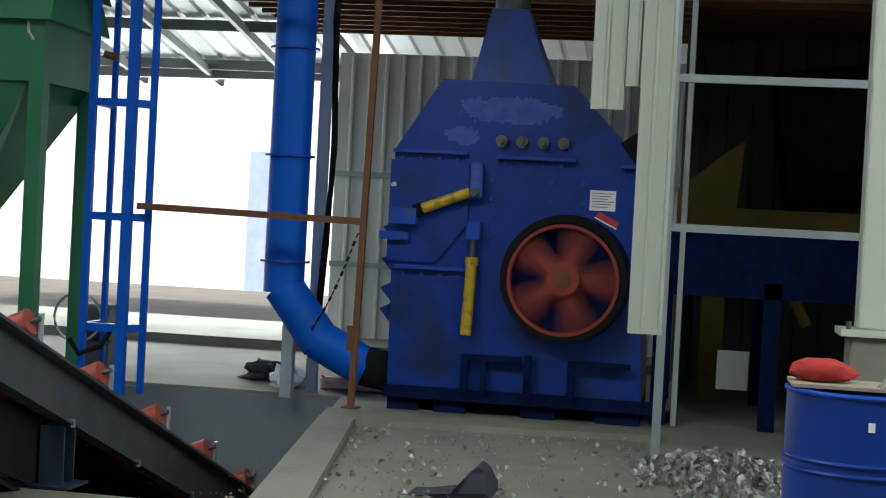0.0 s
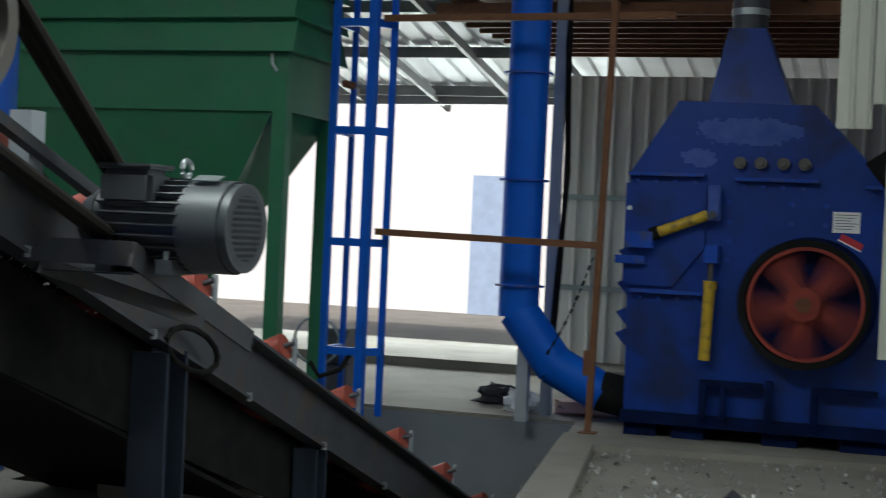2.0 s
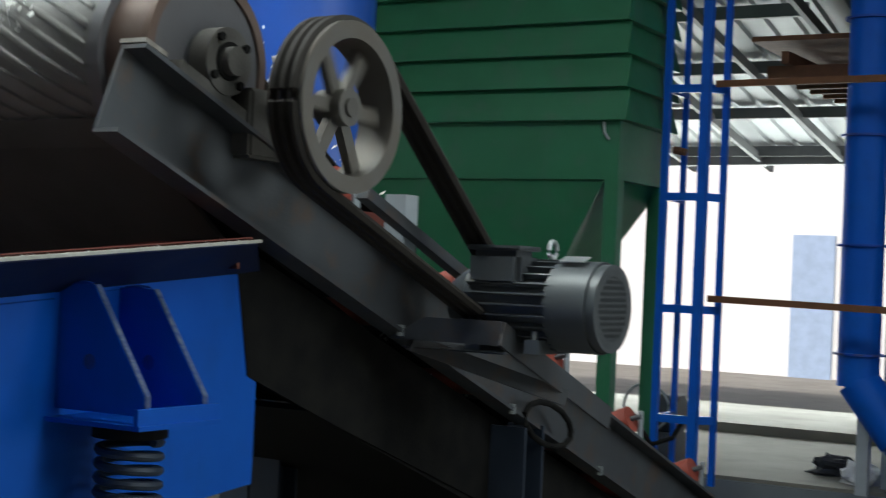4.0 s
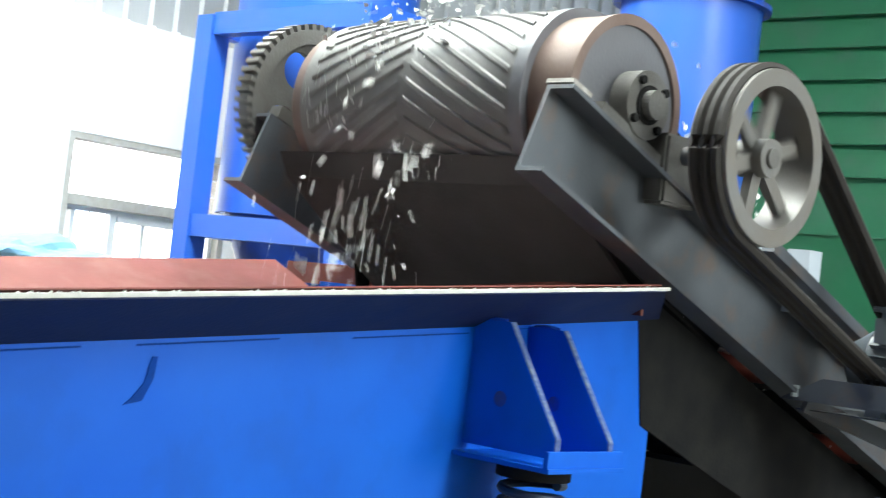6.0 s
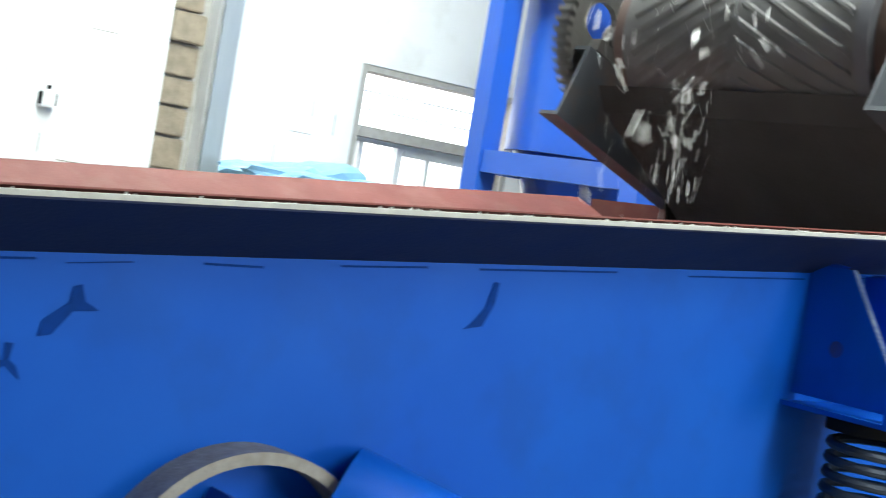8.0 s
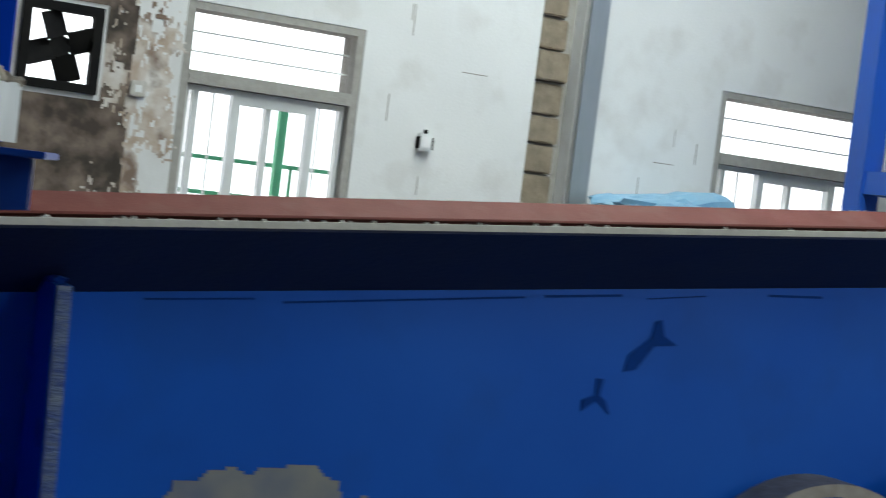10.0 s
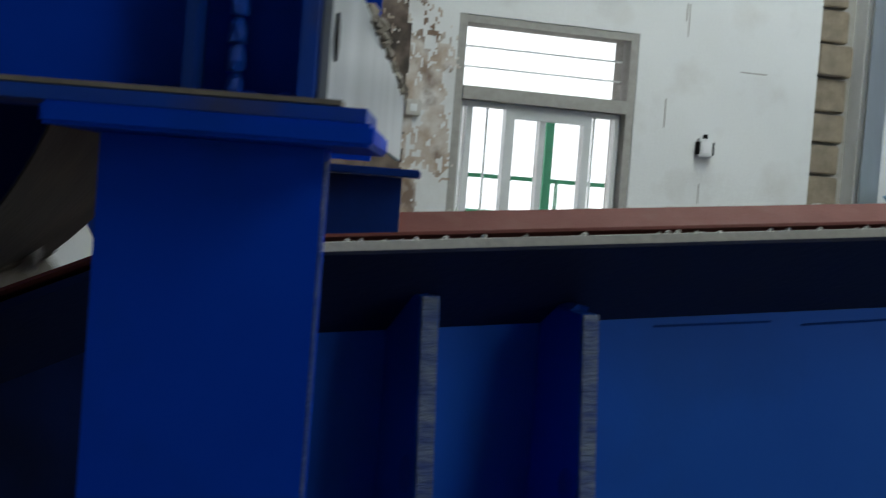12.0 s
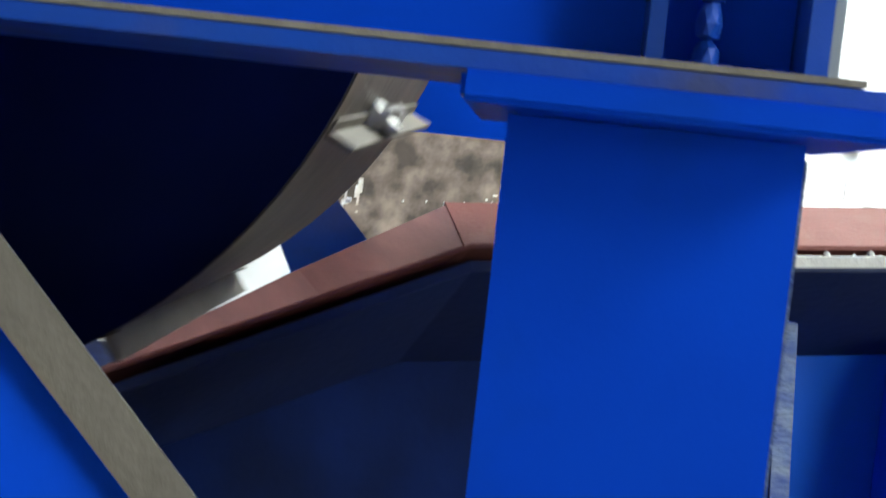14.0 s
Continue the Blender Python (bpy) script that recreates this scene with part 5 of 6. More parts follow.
for a_, b_ in zip(rows_, rows_[1:]):
    for k in range(6):
        wing.faces.new((a_[k], a_[(k + 1) % 6], b_[(k + 1) % 6], b_[k]))
wing.faces.new(rows_[0]), wing.faces.new(rows_[-1])
bmesh.ops.recalc_face_normals(wing, faces=wing.faces)
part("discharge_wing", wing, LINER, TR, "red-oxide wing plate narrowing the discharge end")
part("trough_floor", trough_plate(SX - 0.02, -0.63, FX + 0.02, -0.63, -0.30, YB, 0.012), SCRAPBED, TR, "trough floor under a bed of grey scrap")
part("end_plate", prism(bmesh.new(), [(SX - tx, rimz(YB) - 0.82), (SX - tx, rimz(YB) - 0.12), (FX - tx, rimz(YB) - 0.12), (FX - tx, rimz(YB) - 0.82)], "y", YB - ty - 0.012, YB - ty - 0.001), BLUE, TR)
part("end_lip", beam(bmesh.new(), Vector((-6.02 - tx, 4.04 - ty, rimz(4.05) - 0.100)), Vector((-4.02 - tx, 3.72 - ty, rimz(3.66) - 0.045)), 0.012, 0.085, (0, 0, 1)), OXIDE, TR, "red-oxide lip across the feed end")
# ragged weld seam under the lip
sy = 0.05
while sy < 3.3:
    L = rng.uniform(0.12, 0.5)
    part("weld_seam", bar((SX - tx + 0.004, sy - ty, rimz(sy) - 0.128 - rng.uniform(0, 0.010)), (SX - tx + 0.004, sy + L - ty, rimz(sy + L) - 0.128 - rng.uniform(0, 0.010)), 0.014, rng.uniform(0.002, 0.005)), SCUFF, TR)
    sy += L + rng.uniform(0.02, 0.25)
# crumbs along the edges
crumbs = bmesh.new()
for k in range(260):
    y = rng.uniform(-0.6, 3.6)
    s = rng.uniform(0.0012, 0.0042)
    near = rng.random() < 0.6
    x = -3.896 if near else -6.025
    cb = bmesh.ops.create_icosphere(crumbs, subdivisions=1, radius=s)
    bmesh.ops.translate(crumbs, verts=cb["verts"], vec=(x - tx + rng.uniform(-0.01, 0.004), y - ty, rimz(y) + (0.006 if near else -0.052)))
tagged(part("crumb_litter", crumbs, FILLW, TR, "pale crumbs of dirt on the rim"), kind="stuff")


def smear(name, y, z, pts, material, label):
    bm = bmesh.new()
    prism(bm, [(y - ty + a, z - tz + b) for a, b in pts], "x", SX - tx + 0.011, SX - tx + 0.0125)
    part(name, bm, material, TR, label)


smear("scuff", 1.00, 1.375, [(-0.06, -0.05), (-0.035, -0.045), (0.0, 0.0), (0.05, 0.005), (0.02, 0.02), (0.01, 0.05), (-0.005, 0.045), (-0.01, 0.015), (-0.055, -0.02)], SCUFF, "dark scuff mark")
smear("scuff", 0.89, 1.28, [(-0.03, -0.03), (0.0, -0.01), (0.03, -0.035), (0.02, -0.01), (0.005, 0.0), (0.01, 0.03), (-0.005, 0.03), (-0.005, 0.0), (-0.03, -0.01)], SCUFF, "dark scuff mark")
smear("scuff", 1.95, 1.475, [(-0.05, -0.06), (0.0, -0.05), (0.025, 0.0), (0.03, 0.05), (0.015, 0.05), (0.0, -0.01), (-0.03, -0.045)], SCUFF, "thin dark scuff")
DUSTY = mat("powdery_dust", (0.27, 0.27, 0.26), 0.95, second=(0.12, 0.15, 0.25), scale=9, amount=0.8)
part("dust_smear", placed(ragged(-0.20, 0.20, -0.085, 0.085, 0, 4.0, 0.006, 0.3), Matrix.Translation((SX - tx + 0.0125, 0.28 - ty, 1.055 - tz)) @ Matrix.Rotation(radians(90), 4, "Z")), DUSTY, TR, "pale smear of dust on the blue side")


def bracket(y0, y1, low, drop=0.095):
    """A pair of gussets with a foot plate on a coil spring."""
    rz_ = rimz((y0 + y1) / 2)
    for y in (y0, y1):
        zt_ = rimz(y) - drop - (0.03 if y == y1 else 0.0)
        pts = [(SX - tx + 0.011, zt_), (-3.985 - tx, zt_), (low - tx, zt_ - 0.29), (low - tx, zt_ - 0.345), (SX - tx + 0.011, zt_ - 0.345)]
        g = part("gusset", prism(bmesh.new(), pts, "y", y - ty - 0.012, y - ty + 0.012), BLUE, TR)
        a, b = Vector((-3.985 - tx + 0.002, y - ty, zt_)), Vector((low - tx + 0.002, y - ty, zt_ - 0.29))
        part("gusset_edge", bar(a, b, 0.020, 0.004, (1, 0, 0.7)), SAWN, g, "rough flame-cut edge")
        part("gusset_edge", bar(b, b - Vector((0, 0, 0.055)), 0.021, 0.004, (1, 0, 0)), SAWN, g)
        part("weld_blob", lump(rng, -4.05 - tx, y - ty, zt_ + 0.002, 0.05, 0.014, 0.008, 2), BLUE_WORN, g)
        for s in (-1, 1):
            part("hole", C((-3.99 - tx, y - ty + s * 0.0113, zt_ - 0.21), (-3.99 - tx, y - ty + s * 0.0125, zt_ - 0.21), 0.022, 16), BLUE_WORN, g, "bolt hole with pale ring")
    zf = rz_ - drop - 0.345
    part("foot_plate", B(SX - tx + 0.011, -3.77 - tx, y0 - ty - 0.05, y1 - ty + 0.05, zf - 0.045, zf - 0.032), BLUE, TR)
    part("foot_flange", B(-3.79 - tx, -3.775 - tx, y0 - ty - 0.05, y1 - ty + 0.05, zf - 0.032, zf + 0.012), BLUE, TR)
    part("rubber_pad", C((-3.95 - tx, (y0 + y1) / 2 - ty, zf - 0.085), (-3.95 - tx, (y0 + y1) / 2 - ty, zf - 0.046), 0.105, 28), BLACK, TR, "black rubber spring pad", smooth=True)
    cyy = (y0 + y1) / 2 - ty
    sp_ = [(-3.95 - tx + 0.085 * math.cos(a * 0.35), cyy + 0.085 * math.sin(a * 0.35), zf - 0.095 - 0.0022 * a) for a in range(124)]
    part("coil_spring", T(sp_, 0.0135, 8), LEGSTEEL, TR, "black coil spring", smooth=True)
    part("spring_seat", C((-3.95 - tx, cyy, zf - 0.40), (-3.95 - tx, cyy, zf - 0.36), 0.11, 24), BLUE_WORN, TR)
    return zf - 0.40


zs = bracket(3.06, 3.30, -3.79)
part("spring_stand", B(-4.05 - tx, -3.85 - tx, 3.06 - ty, 3.27 - ty, 0, zs), BLUE, TR)
zs = bracket(-0.305, -0.10, -3.945, 0.066)
part("spring_stand", B(-4.05 - tx, -3.85 - tx, -0.31 - ty, -0.12 - ty, 0, zs), BLUE, TR)
for y in (3.165, -0.255):
    part("spring_stand", B(-6.1 - tx, -5.9 - tx, y - 0.1 - ty, y + 0.1 - ty, 0, rimz(y) - 0.8), BLUE, TR)
    part("far_foot", B(-6.1 - tx, FX - tx, y - 0.12 - ty, y + 0.12 - ty, rimz(y) - 0.8, rimz(y) - 0.7), BLUE, TR)
# side stubs near the discharge end
for z in (0.30, 0.52):
    part("stub_bar", B(SX - tx + 0.011, -3.98 - tx, -0.62 - ty, -0.52 - ty, rimz(-0.57) - z - 0.012, rimz(-0.57) - z + 0.012), BLUE_WORN, TR)
# exciter under the side
ex = part("exciter", C((SX - tx + 0.02, 1.62 - ty, 0.99 - tz), (-3.74 - tx, 1.98 - ty, 0.84 - tz), 0.17, 36, 0.17), BLUE, TR, "blue exciter drum", smooth=True)
part("exciter_cap", C((-3.74 - tx, 1.98 - ty, 0.84 - tz), (-3.70 - tx, 2.01 - ty, 0.827 - tz), 0.15, 36), BLUE_WORN, ex, smooth=True)
fw = bmesh.new()
ring(fw, (-4.12 - tx, 1.40 - ty, 0.84 - tz), (-4.02 - tx, 1.40 - ty, 0.84 - tz), 0.31, 0.285, 56)
part("counterweight_ring", fw, EDGE, TR, "bare grey steel ring", smooth=True)
part("bearing_block", prism(bmesh.new(), [(1.22 - ty, 0.85 - tz), (1.34 - ty, 1.06 - tz), (1.55 - ty, 0.98 - tz), (1.5 - ty, 0.8 - tz)], "x", -4.19 - tx, -4.03 - tx), BLUE_WORN, TR)

# ---- second machine at the discharge end ----
SM = thing("discharge_machine", -4.516, -1.284, FLOOR - 0.010, "heavy blue steel frame and hopper over the trough's discharge end", "machine", rz=-18.5)
SMI = pose(-4.516, -1.284, FLOOR - 0.010, 0, 0, -18.5).inverted()
ox, oy, oz = -4.4, -1.6, FLOOR


def h_post(x, y, paint=BLUE_DEEP):
    top = 1.580 - oz
    part("post", profile(h_section(0.184, 0.06, 0.012), (x - 0.09 - ox, y - 0.008 - oy, 0), (x - 0.09 - ox, y - 0.008 - oy, top), (0, 1, 0)), paint, SM)
    part("post_edge", B(x - 0.072 - ox, x - 0.061 - ox, y + 0.0842 - oy, y + 0.0862 - oy, 0, top - 0.01), SAWN, SM)
    part("top_plate", B(x - 0.25 - ox, x + 0.03 - ox, y - 0.127 - oy, y + 0.127 - oy, top + 0.001, 1.599 - oz, None, 0.003), paint, SM, "thick blue cap plate")


h_post(-3.65, -0.68)
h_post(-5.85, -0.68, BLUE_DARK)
h_post(-3.65, -2.6)
h_post(-5.85, -2.6)
# box girder with a dusty bottom flange
part("girder_web", B(-3.70 - ox, -3.685 - ox, -2.75 - oy, -0.616 - oy, 1.612 - oz, 2.5 - oz), BLUE_DEEP, SM)
part("girder_flange", B(-3.80 - ox, -3.635 - ox, -2.75 - oy, -0.56 - oy, 1.600 - oz, 1.611 - oz), BLUE_WORN, SM)
dst = bmesh.new()
box(dst, -3.684 - ox, -3.637 - ox, -2.7 - oy, -0.58 - oy, 1.6115 - oz, 1.616 - oz)
for v in dst.verts:
    v.co.z += 0.002 * noise.noise(v.co * 30)
part("settled_dust", dst, DUST, SM, "settled grey dust on the flange")
part("end_flange", B(-3.76 - ox, -3.64 - ox, -0.615 - oy, -0.602 - oy, 1.612 - oz, 2.5 - oz), BLUE_WORN, SM)
part("stiffener", B(-3.684 - ox, -3.645 - ox, -0.705 - oy, -0.695 - oy, 1.612 - oz, 2.5 - oz), BLUE_DARK, SM)
for k in range(14):
    part("weld_blob", lump(rng, -3.672 - ox, -0.668 - oy, 1.62 - oz + k * 0.022, 0.012, 0.008, 0.014, 2), BLUE_WORN, SM)
for x, y in ((-3.665, -0.625), (-3.672, -0.66)):
    part("weld_blob", lump(rng, x - ox, y - oy, 1.614 - oz, 0.014, 0.014, 0.007, 2), BLUE_DEEP, SM)
# bright plate closing the hopper end, with a dusty top edge
part("end_sheet", B(-5.6 - ox, -3.655 - ox, -0.600 - oy, -0.593 - oy, 1.612 - oz, 1.745 - oz), GALV, SM, "scratched bright galvanised end sheet")
part("sheet_hole", C((-3.70 - ox, -0.5925 - oy, 1.67 - oz), (-3.70 - ox, -0.5915 - oy, 1.67 - oz), 0.02, 16), BLACK, SM)
for k in range(22):
    x = -5.6 + 1.8 * rng.random()
    part("debris", lump(rng, x - ox, -0.605 - oy, 1.747 - oz, rng.uniform(0.015, 0.04), 0.02, rng.uniform(0.008, 0.02), 2, 0.6), DUST, SM)
part("sheet_lip", B(-5.6 - ox, -3.78 - ox, -0.70 - oy, -0.601 - oy, 1.737 - oz, 1.743 - oz), BROWNB, SM)
part("girder_web", B(-5.9 - ox, -5.885 - ox, -2.75 - oy, -0.67 - oy, 1.612 - oz, 2.5 - oz), BLUE_DEEP, SM)
part("rear_girder", B(-5.88 - ox, -3.7 - ox, -2.75 - oy, -2.735 - oy, 1.612 - oz, 2.5 - oz), BLUE_DEEP, SM)
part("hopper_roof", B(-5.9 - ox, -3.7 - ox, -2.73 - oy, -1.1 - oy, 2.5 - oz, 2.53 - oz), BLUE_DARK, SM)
# inside: sloping chute plate, dark side wall, and a diagonal brace before it
def slab(pts, x0, x1):
    """A plate in the hall's own axes: outline of (y, z), from x0 to x1."""
    return placed(prism(bmesh.new(), pts, "x", x0, x1), SMI)


# rotating drum with lifting bars, its near end closed by a disc
drum_m = Matrix(((0.309, 0, -0.951, -4.2155), (0.951, 0, 0.309, -1.2476), (0, -1, 0, 1.812), (0, 0, 0, 1)))
tilt = Matrix.Rotation(radians(6.8), 4, Vector((1, 0, 0)))
RN, RF, DL, DRUM_PHASE = 0.576, 0.616, 0.55, radians(15.2)
shell = bmesh.new()
cyl(shell, (0, 0, 0), (0, 0, DL), RN, 96, RF)
ld = part("lifting_drum", shell, CHUTE, SM, "dark worn steel rotating drum", smooth=True)
part("end_disc", C((0, 0, -0.012), (0, 0, -0.001), RN - 0.002, 96), BLUE_DISC, ld, "blue painted end disc, darkened for shade")
for k in range(12):
    m = Matrix.Rotation(math.tau * k / 12 + DRUM_PHASE, 4, "Z")
    fl_ = bmesh.new()
    for r0, r1, w0, w1 in ((0.0, 0.030, -0.003, 0.003), (0.0, 0.003, -0.016, -0.003)):
        q = [fl_.verts.new(v) for z_, r_ in ((0.01, RN), (DL - 0.004, RF)) for v in ((r_ + r0, w0, z_), (r_ + r1, w0, z_), (r_ + r1, w1, z_), (r_ + r0, w1, z_))]
        for f_ in ((0, 1, 2, 3), (7, 6, 5, 4), (0, 4, 5, 1), (1, 5, 6, 2), (2, 6, 7, 3), (3, 7, 4, 0)):
            fl_.faces.new([q[i_] for i_ in f_])
    bmesh.ops.recalc_face_normals(fl_, faces=fl_.faces)
    part("lifting_bar", placed(fl_, m), FLIGHT, ld, "dusty grey lifting bar")
    if k % 2 == 0:
        part("scrap_clot", placed(lump(rng, RN + 0.028, -0.02, rng.uniform(0.2, 0.45), 0.02, 0.018, 0.035, 2, 0.9), m), SCRAP if k % 4 else CHUTE, ld, "clot of scrap carried up by the drum")
part("shaft", C((0, 0, -0.30), (0, 0, DL + 1.0), 0.045, 20), STEEL, ld, "steel drum shaft")
ld.matrix_basis = SMI @ drum_m @ tilt
MOVES.append((ld, "spin", -72, "Z"))
part("brace", placed(bar((-3.50, -1.11, 1.562), (-3.50, -0.679, 1.060), 0.027, 0.01, (1, 0, 0)), SMI), BROWNB, SM, "dull grey-brown diagonal brace edge")
part("brace_plate", slab([(-1.128, 1.564), (-0.697, 1.062), (-0.687, 0.6), (-2.0, 0.6), (-2.0, 1.556)], -3.53, -3.512), BLUE_DEEP, SM)
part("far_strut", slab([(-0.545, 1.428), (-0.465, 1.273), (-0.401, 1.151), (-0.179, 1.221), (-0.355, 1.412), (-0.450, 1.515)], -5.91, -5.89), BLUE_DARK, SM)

pb = single("cardboard_sheet", B(-5.0, -4.3, -0.69, -0.32, 0.985, 0.997), CARD, "dull pale board lying on a support under the trough", "board")
sup = single("board_support", B(-4.9, -4.4, -0.6, -0.34, FLOOR, 0.984), BLUE_DIMMED, "dark steel support block under the trough", "block")

# ---- blue tarpaulin stack by the wall ----
tp_ = thing("tarpaulin_stack", -9.6, 5.0, FLOOR, "stack covered with a pale blue plastic tarpaulin by the wall", "stack")
part("pallet_load", B(-0.3, 0.3, -0.42, 0.42, 0, 1.36, None, 0.02), SACK, tp_)
part("tarpaulin", lump(rng, 0, 0, 1.40, 0.42, 0.6, 0.16, 4, 0.5), TARP, tp_, "crumpled pale blue tarpaulin")
part("cord", T([(0.3, -0.5, 1.42), (0.33, -0.2, 1.47), (0.3, 0.1, 1.45), (0.33, 0.5, 1.40)], 0.008), WHITEBAG, tp_)

# ---- loose things ----
BR = thing("oil_drum", -0.14, 6.0, FLOOR, "blue steel oil drum with rolled hoops standing on the floor", "barrel")
part("shell", C((0, 0, 0), (0, 0, 0.86), 0.288, 48), BLUE_DARK, BR, smooth=True)
for z in (0.29, 0.33, 0.57, 0.61):
    part("hoop", T([(0.288 * math.cos(k * math.tau / 40), 0.288 * math.sin(k * math.tau / 40), z) for k in range(40)], 0.009, 8, True), BLUE_DARK, BR, smooth=True)
part("rim", T([(0.288 * math.cos(k * math.tau / 40), 0.288 * math.sin(k * math.tau / 40), 0.862) for k in range(40)], 0.010, 8, True), BLUE_WORN, BR)
part("label_patch", B(-0.012, 0.012, -0.292, -0.289, 0.74, 0.775), PAPER, BR, "tiny white label")
single("board", B(-0.42, -0.02, 5.85, 6.15, 1.115, 1.128, Matrix.Translation((0, 0, 0))), SACK, "stained brown board lying on the oil drum", "board")
single("red_sack", lump(rng, -0.30, 6.0, 1.165, 0.125, 0.07, 0.055, 3, 0.25), REDCLOTH, "rolled red cloth bundle on the oil drum", "cloth", smooth=True)
single("strap", bar((-0.10, 5.9, 1.13), (0.02, 5.86, 1.26), 0.04, 0.01), POSTSTEEL, "grey metal strip on the oil drum", "strip")
CT = thing("scrap_crate", -0.16, 4.9, FLOOR, "pale crate full of shredded metal", "crate")
for a in ((-0.28, 0.28, -0.25, -0.235), (-0.28, 0.28, 0.235, 0.25), (-0.28, -0.265, -0.235, 0.235), (0.265, 0.28, -0.235, 0.235)):
    part("board", B(*a, 0, 0.5), SHEET, CT)
part("bottom", B(-0.265, 0.265, -0.235, 0.235, 0.0, 0.015), SHEET, CT)
cs_ = bmesh.new()


def add_flakes(target, count, spot, smin, smax, sd):
    q = random.Random(sd)
    for _ in range(count):
        fk = flake(q, q.uniform(smin, smax))
        x, y, z = spot(q)
        placed(fk, pose(x, y, z, q.uniform(0, 360), q.uniform(0, 360), q.uniform(0, 360)))
        tmp = bpy.data.meshes.new("tmp")
        fk.to_mesh(tmp)
        fk.free()
        target.from_mesh(tmp)
        bpy.data.meshes.remove(tmp)


add_flakes(cs_, 160, lambda q: (q.uniform(-0.25, 0.25), q.uniform(-0.22, 0.22), 0.48 + q.uniform(0, 0.09)), 0.02, 0.05, 5)
tagged(part("shreds", cs_, SCRAP, CT, "crumpled aluminium shreds"), kind="stuff")
heap = bmesh.new()


def heap_spot(q):
    a, r_ = q.uniform(0, math.tau), math.sqrt(q.random())
    x, y = -0.55 + 0.55 * r_ * math.cos(a), 8.9 + 0.8 * r_ * math.sin(a)
    return x, y, FLOOR + 0.02 + 0.17 * (1 - r_) * q.random()


add_flakes(heap, 650, heap_spot, 0.015, 0.05, 6)
single("scrap_heap", heap, SCRAP, "heap of crumpled aluminium shreds on the floor", "scrap", kind="stuff")
lit = bmesh.new()
add_flakes(lit, 620, lambda q: (q.uniform(-3.0, 0.4), 5.6 + 4.6 * q.random() ** 0.8, FLOOR + 0.012), 0.008, 0.035, 9)
single("floor_litter", lit, SCRAP, "scattered metal shreds and dirt on the concrete", "litter", kind="stuff")
dirt = bmesh.new()
add_flakes(dirt, 900, lambda q: (q.gauss(-2.95, 0.12) if q.random() < 0.5 else q.uniform(-3, 0.4), 5.6 + 4.6 * q.random(), FLOOR + 0.006), 0.004, 0.014, 19)
single("floor_dirt", dirt, DUST, "dark crumbs of dirt along the kerb", "dirt", kind="stuff")
cl = bmesh.new()
prism(cl, [(-0.32, 0.0), (-0.05, 0.03), (0.02, 0.12), (0.10, 0.2), (0.16, 0.15), (0.2, 0.02), (0.12, 0.0), (-0.1, 0.0)], "y", -0.12, 0.12)
bmesh.ops.subdivide_edges(cl, edges=cl.edges, cuts=2)
for v in cl.verts:
    v.co += Vector((0.02, 0.05, 0.015)) * noise.noise(v.co * 9)
    v.co.z = max(v.co.z, 0.0)
single("dropped_cloth", placed(cl, Matrix.Translation((-1.93, 7.75, FLOOR + 0.005)) @ Matrix.Diagonal((0.85, 1, 0.85, 1))), DARKCLOTH, "crumpled dark cloth lying on the floor", "cloth")
single("pink_sack", lump(rng, -3.45, 12.0, FLOOR + 0.05, 0.35, 0.16, 0.1, 3, 0.4), PINK, "flattened pink sack behind the pit", "sack", smooth=True)
single("white_bag", lump(rng, -4.05, 11.9, FLOOR + 0.06, 0.16, 0.14, 0.11, 3, 0.6), WHITEBAG, "crumpled white plastic bag on the floor", "bag")
single("dark_rag", lump(rng, -4.35, 12.3, FLOOR + 0.06, 0.2, 0.14, 0.1, 3, 0.7), DARKCLOTH, "crumpled dark rag lying on the floor", "rags")
single("woven_sack", lump(rng, -6.35, 8.4, FLOOR + 0.30, 0.34, 0.3, 0.55, 3, 0.3), SACK, "dusty brown woven sack standing beneath the conveyor", "sack", smooth=True)
single("low_plinth", B(-4.9, -4.2, 6.7, 7.5, FLOOR, FLOOR + 0.12, None, 0.02), CONCRETE, "low concrete plinth under the conveyor", "plinth")

# ---- scrap carried over the drum, falling into the trough ----
YAW = radians(-2)
CO, SI = math.cos(YAW), math.sin(YAW)


def conv(x, y, z):
    return Vector((-3.99 + CO * x - SI * y, 3.19 + SI * x + CO * y, z + FLOOR))


V = 0.95
shapes = [flake(rng, 1.0) for _ in range(9)]
flake_meshes = []
for k, fk in enumerate(shapes):
    me = bpy.data.meshes.new("scrap_flake")
    if k in (1, 2, 4, 5):
        for j in range(22):
            extra = flake(rng, rng.choice((0.35, 0.5, 0.7, 1.0, 1.5)))
            bmesh.ops.translate(extra, verts=extra.verts, vec=(rng.gauss(0, 6.0), rng.gauss(0, 5.0), rng.gauss(0, 7.0)))
            tmp = bpy.data.meshes.new("shard")
            extra.to_mesh(tmp)
            extra.free()
            fk.from_mesh(tmp)
            bpy.data.meshes.remove(tmp)
    fk.to_mesh(me)
    fk.free()
    me.materials.append(SCRAPLIGHT if k > 0 else SCRAP)
    flake_meshes.append(me)
pieces = []
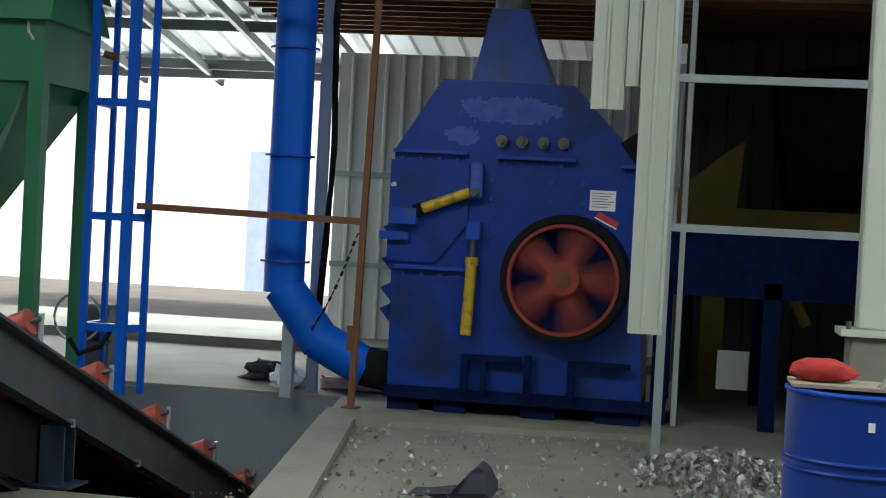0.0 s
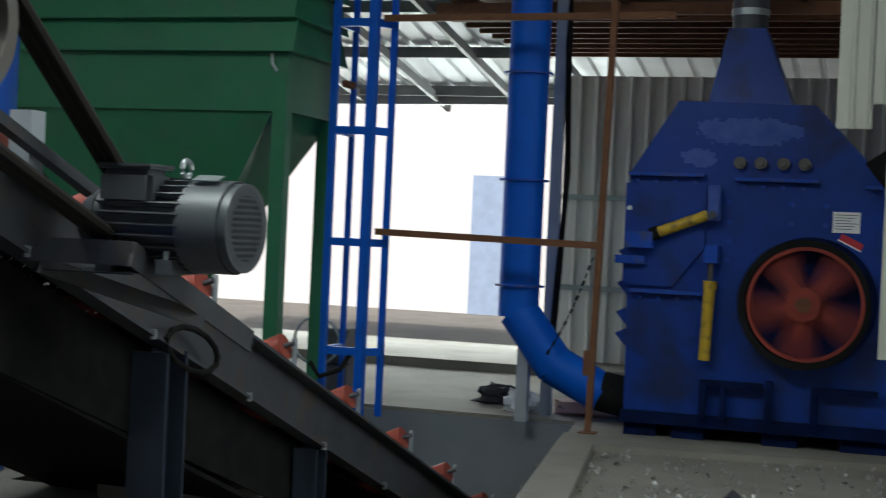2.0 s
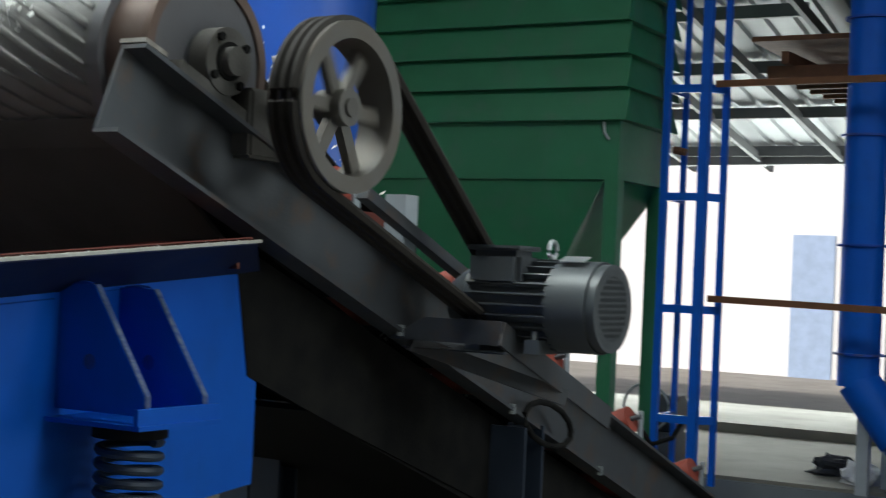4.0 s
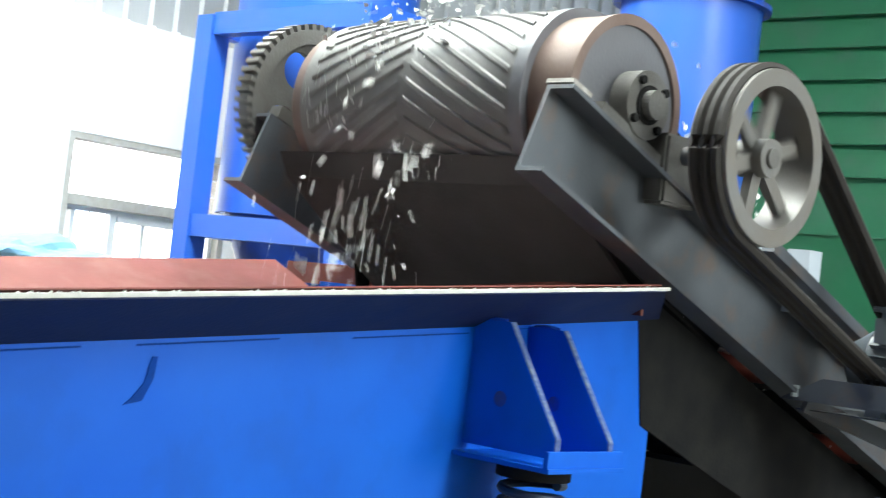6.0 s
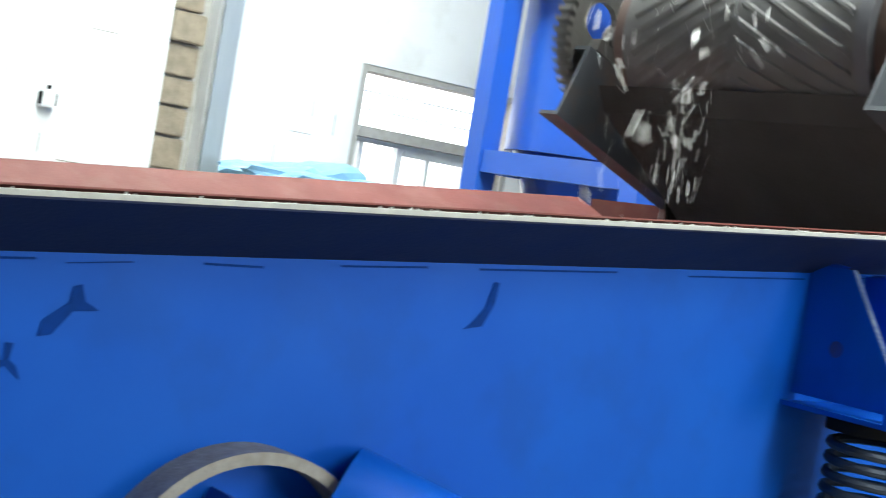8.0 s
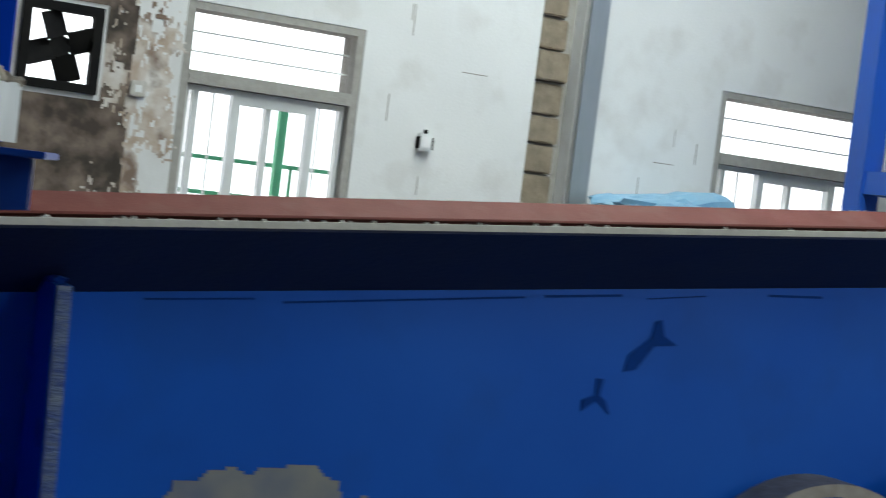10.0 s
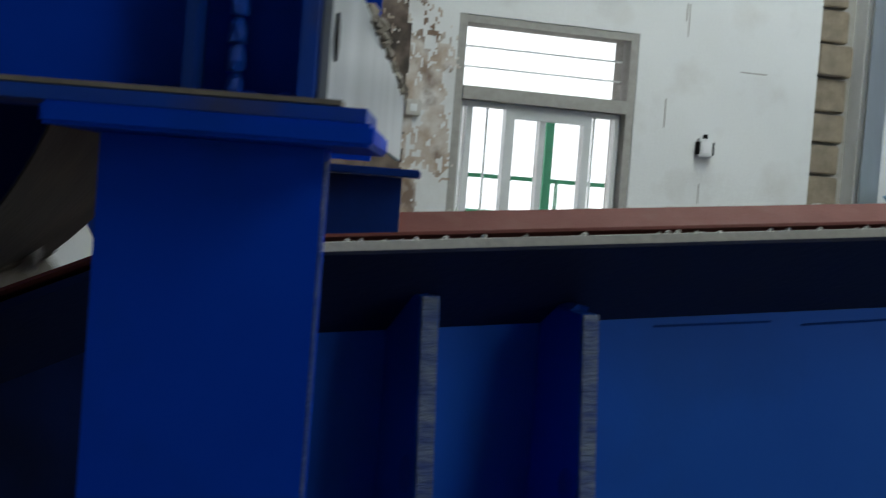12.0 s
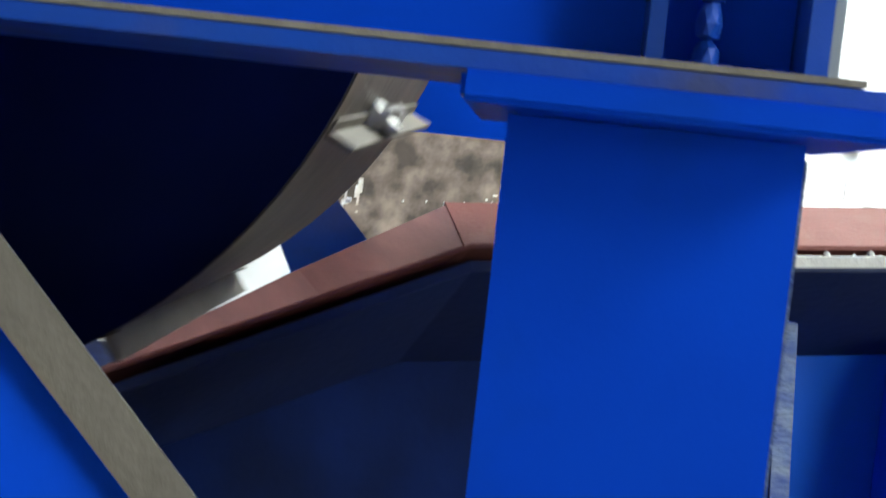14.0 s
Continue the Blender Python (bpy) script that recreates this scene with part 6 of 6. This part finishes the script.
for k in range(330):
    stream = k >= 200
    me = flake_meshes[(1, 2, 4, 5)[k % 4] if stream else (0, 3, 6, 7, 8)[k % 5]]
    s = rng.choice((0.008, 0.010, 0.013, 0.016)) if stream else rng.choice((0.014, 0.018, 0.024, 0.034))
    ob = new("scrap_shower" if stream else "scrap_piece", me)
    ob.scale = (s, s, s)
    if stream:
        tagged(ob, "shower of fine silver metal shards falling off the belt", "scrap", kind="stuff")
        T0 = 3.4 + 5.9 * (k - 200 + rng.random()) / 130
    else:
        tagged(ob, "pale torn metal scrap falling from the conveyor drum", "scrap", "scrap falling into the trough")
        T0 = 3.6 + 5.7 * (k + rng.random()) / 180 if k < 180 else 0.5 + 0.15 * (k - 180)
    pieces.append((ob, T0, min(-0.4, max(-1.2, rng.gauss(-0.86, 0.12))), rng.uniform(0, 360), rng.uniform(0.75, 1.15)))


def piece_rows(T0, x, spin, push):
    """Up on the belt, over the drum, down in a falling arc, then along the trough floor."""
    rows = []
    R = DR + 0.045
    d0 = V * T0
    lim = 7.2
    def on_belt(d):
        return conv(x, tp[0] + d, belt_z(tp[0] + d) + 0.03)
    if d0 > lim:
        rows.append((0.0, on_belt(lim), spin))
        rows.append((T0 - lim / V, on_belt(lim), spin))
    else:
        rows.append((0.0, on_belt(d0), spin))
    if min(d0, lim) > 1.5:
        rows.append((T0 - 1.5 / V, on_belt(1.5), spin))
    rows.append((T0, on_belt(0.0), spin))
    # over the drum
    t = T0
    om = V / R
    for k in range(1, 5):
        t += 0.085
        phi_k = math.radians(90) + om * 0.085 * k
        p = conv(x, DY - math.sin(phi_k - math.pi / 2) * R, DZ + math.cos(phi_k - math.pi / 2) * R)
        rows.append((t, p, spin + 20 * k))
    p0 = rows[-1][1]
    vy, vz = -0.75 * push, -0.75
    for k in range(1, 6):
        u = 0.075 * k
        q = p0 + Vector((0.05 * math.sin(spin) * u, vy * u, vz * u - 4.9 * u * u))
        fl = 1.25 + 0.0865 * (q.y - 3.66)
        if q.z < fl:
            q.z = fl
        rows.append((t + u, q, spin + 80 + 55 * k))
    t += 0.375
    last = rows[-1][1]
    fl = 1.25 + 0.0865 * (last.y - 3.66)
    rows.append((t + 0.1, Vector((last.x, last.y, fl)), spin + 400))
    rest = max(0.5, 14.0 - t - 0.1)
    endy = max(-0.4, last.y - 0.18 * rest)
    rows.append((t + 0.1 + rest, Vector((last.x, endy, 1.25 + 0.0865 * (endy - 3.66))), spin + 430))
    return rows


def motions():
    """Keys every moving thing from the clip's start to its end."""
    for ob, how, rate, axis in MOVES:
        step = 1 / 30 if abs(rate) > 1000 else (0.1 if abs(rate) > 300 else 0.3)
        n = math.ceil(14.0 / step)
        base = ob.matrix_basis.copy()
        rows = []
        for k in range(n + 1):
            t = min(14.0, k * step)
            rows.append((t, base @ Matrix.Rotation(radians(rate * t), 4, axis)))
        walk(ob, rows)
    for ob, T0, x, spin, push in pieces:
        rows, seen = [], -1
        sc = ob.scale.copy()
        for t, p, a in piece_rows(T0, x, spin, push):
            fr_ = frame(t)
            if fr_ <= seen:
                continue
            seen = fr_
            rows.append((t, Matrix.Translation(p) @ Matrix.Rotation(radians(a), 4, "X") @ Matrix.Rotation(radians(a * 0.6), 4, "Z")))
        walk(ob, rows)
        ob.scale = sc


motions()
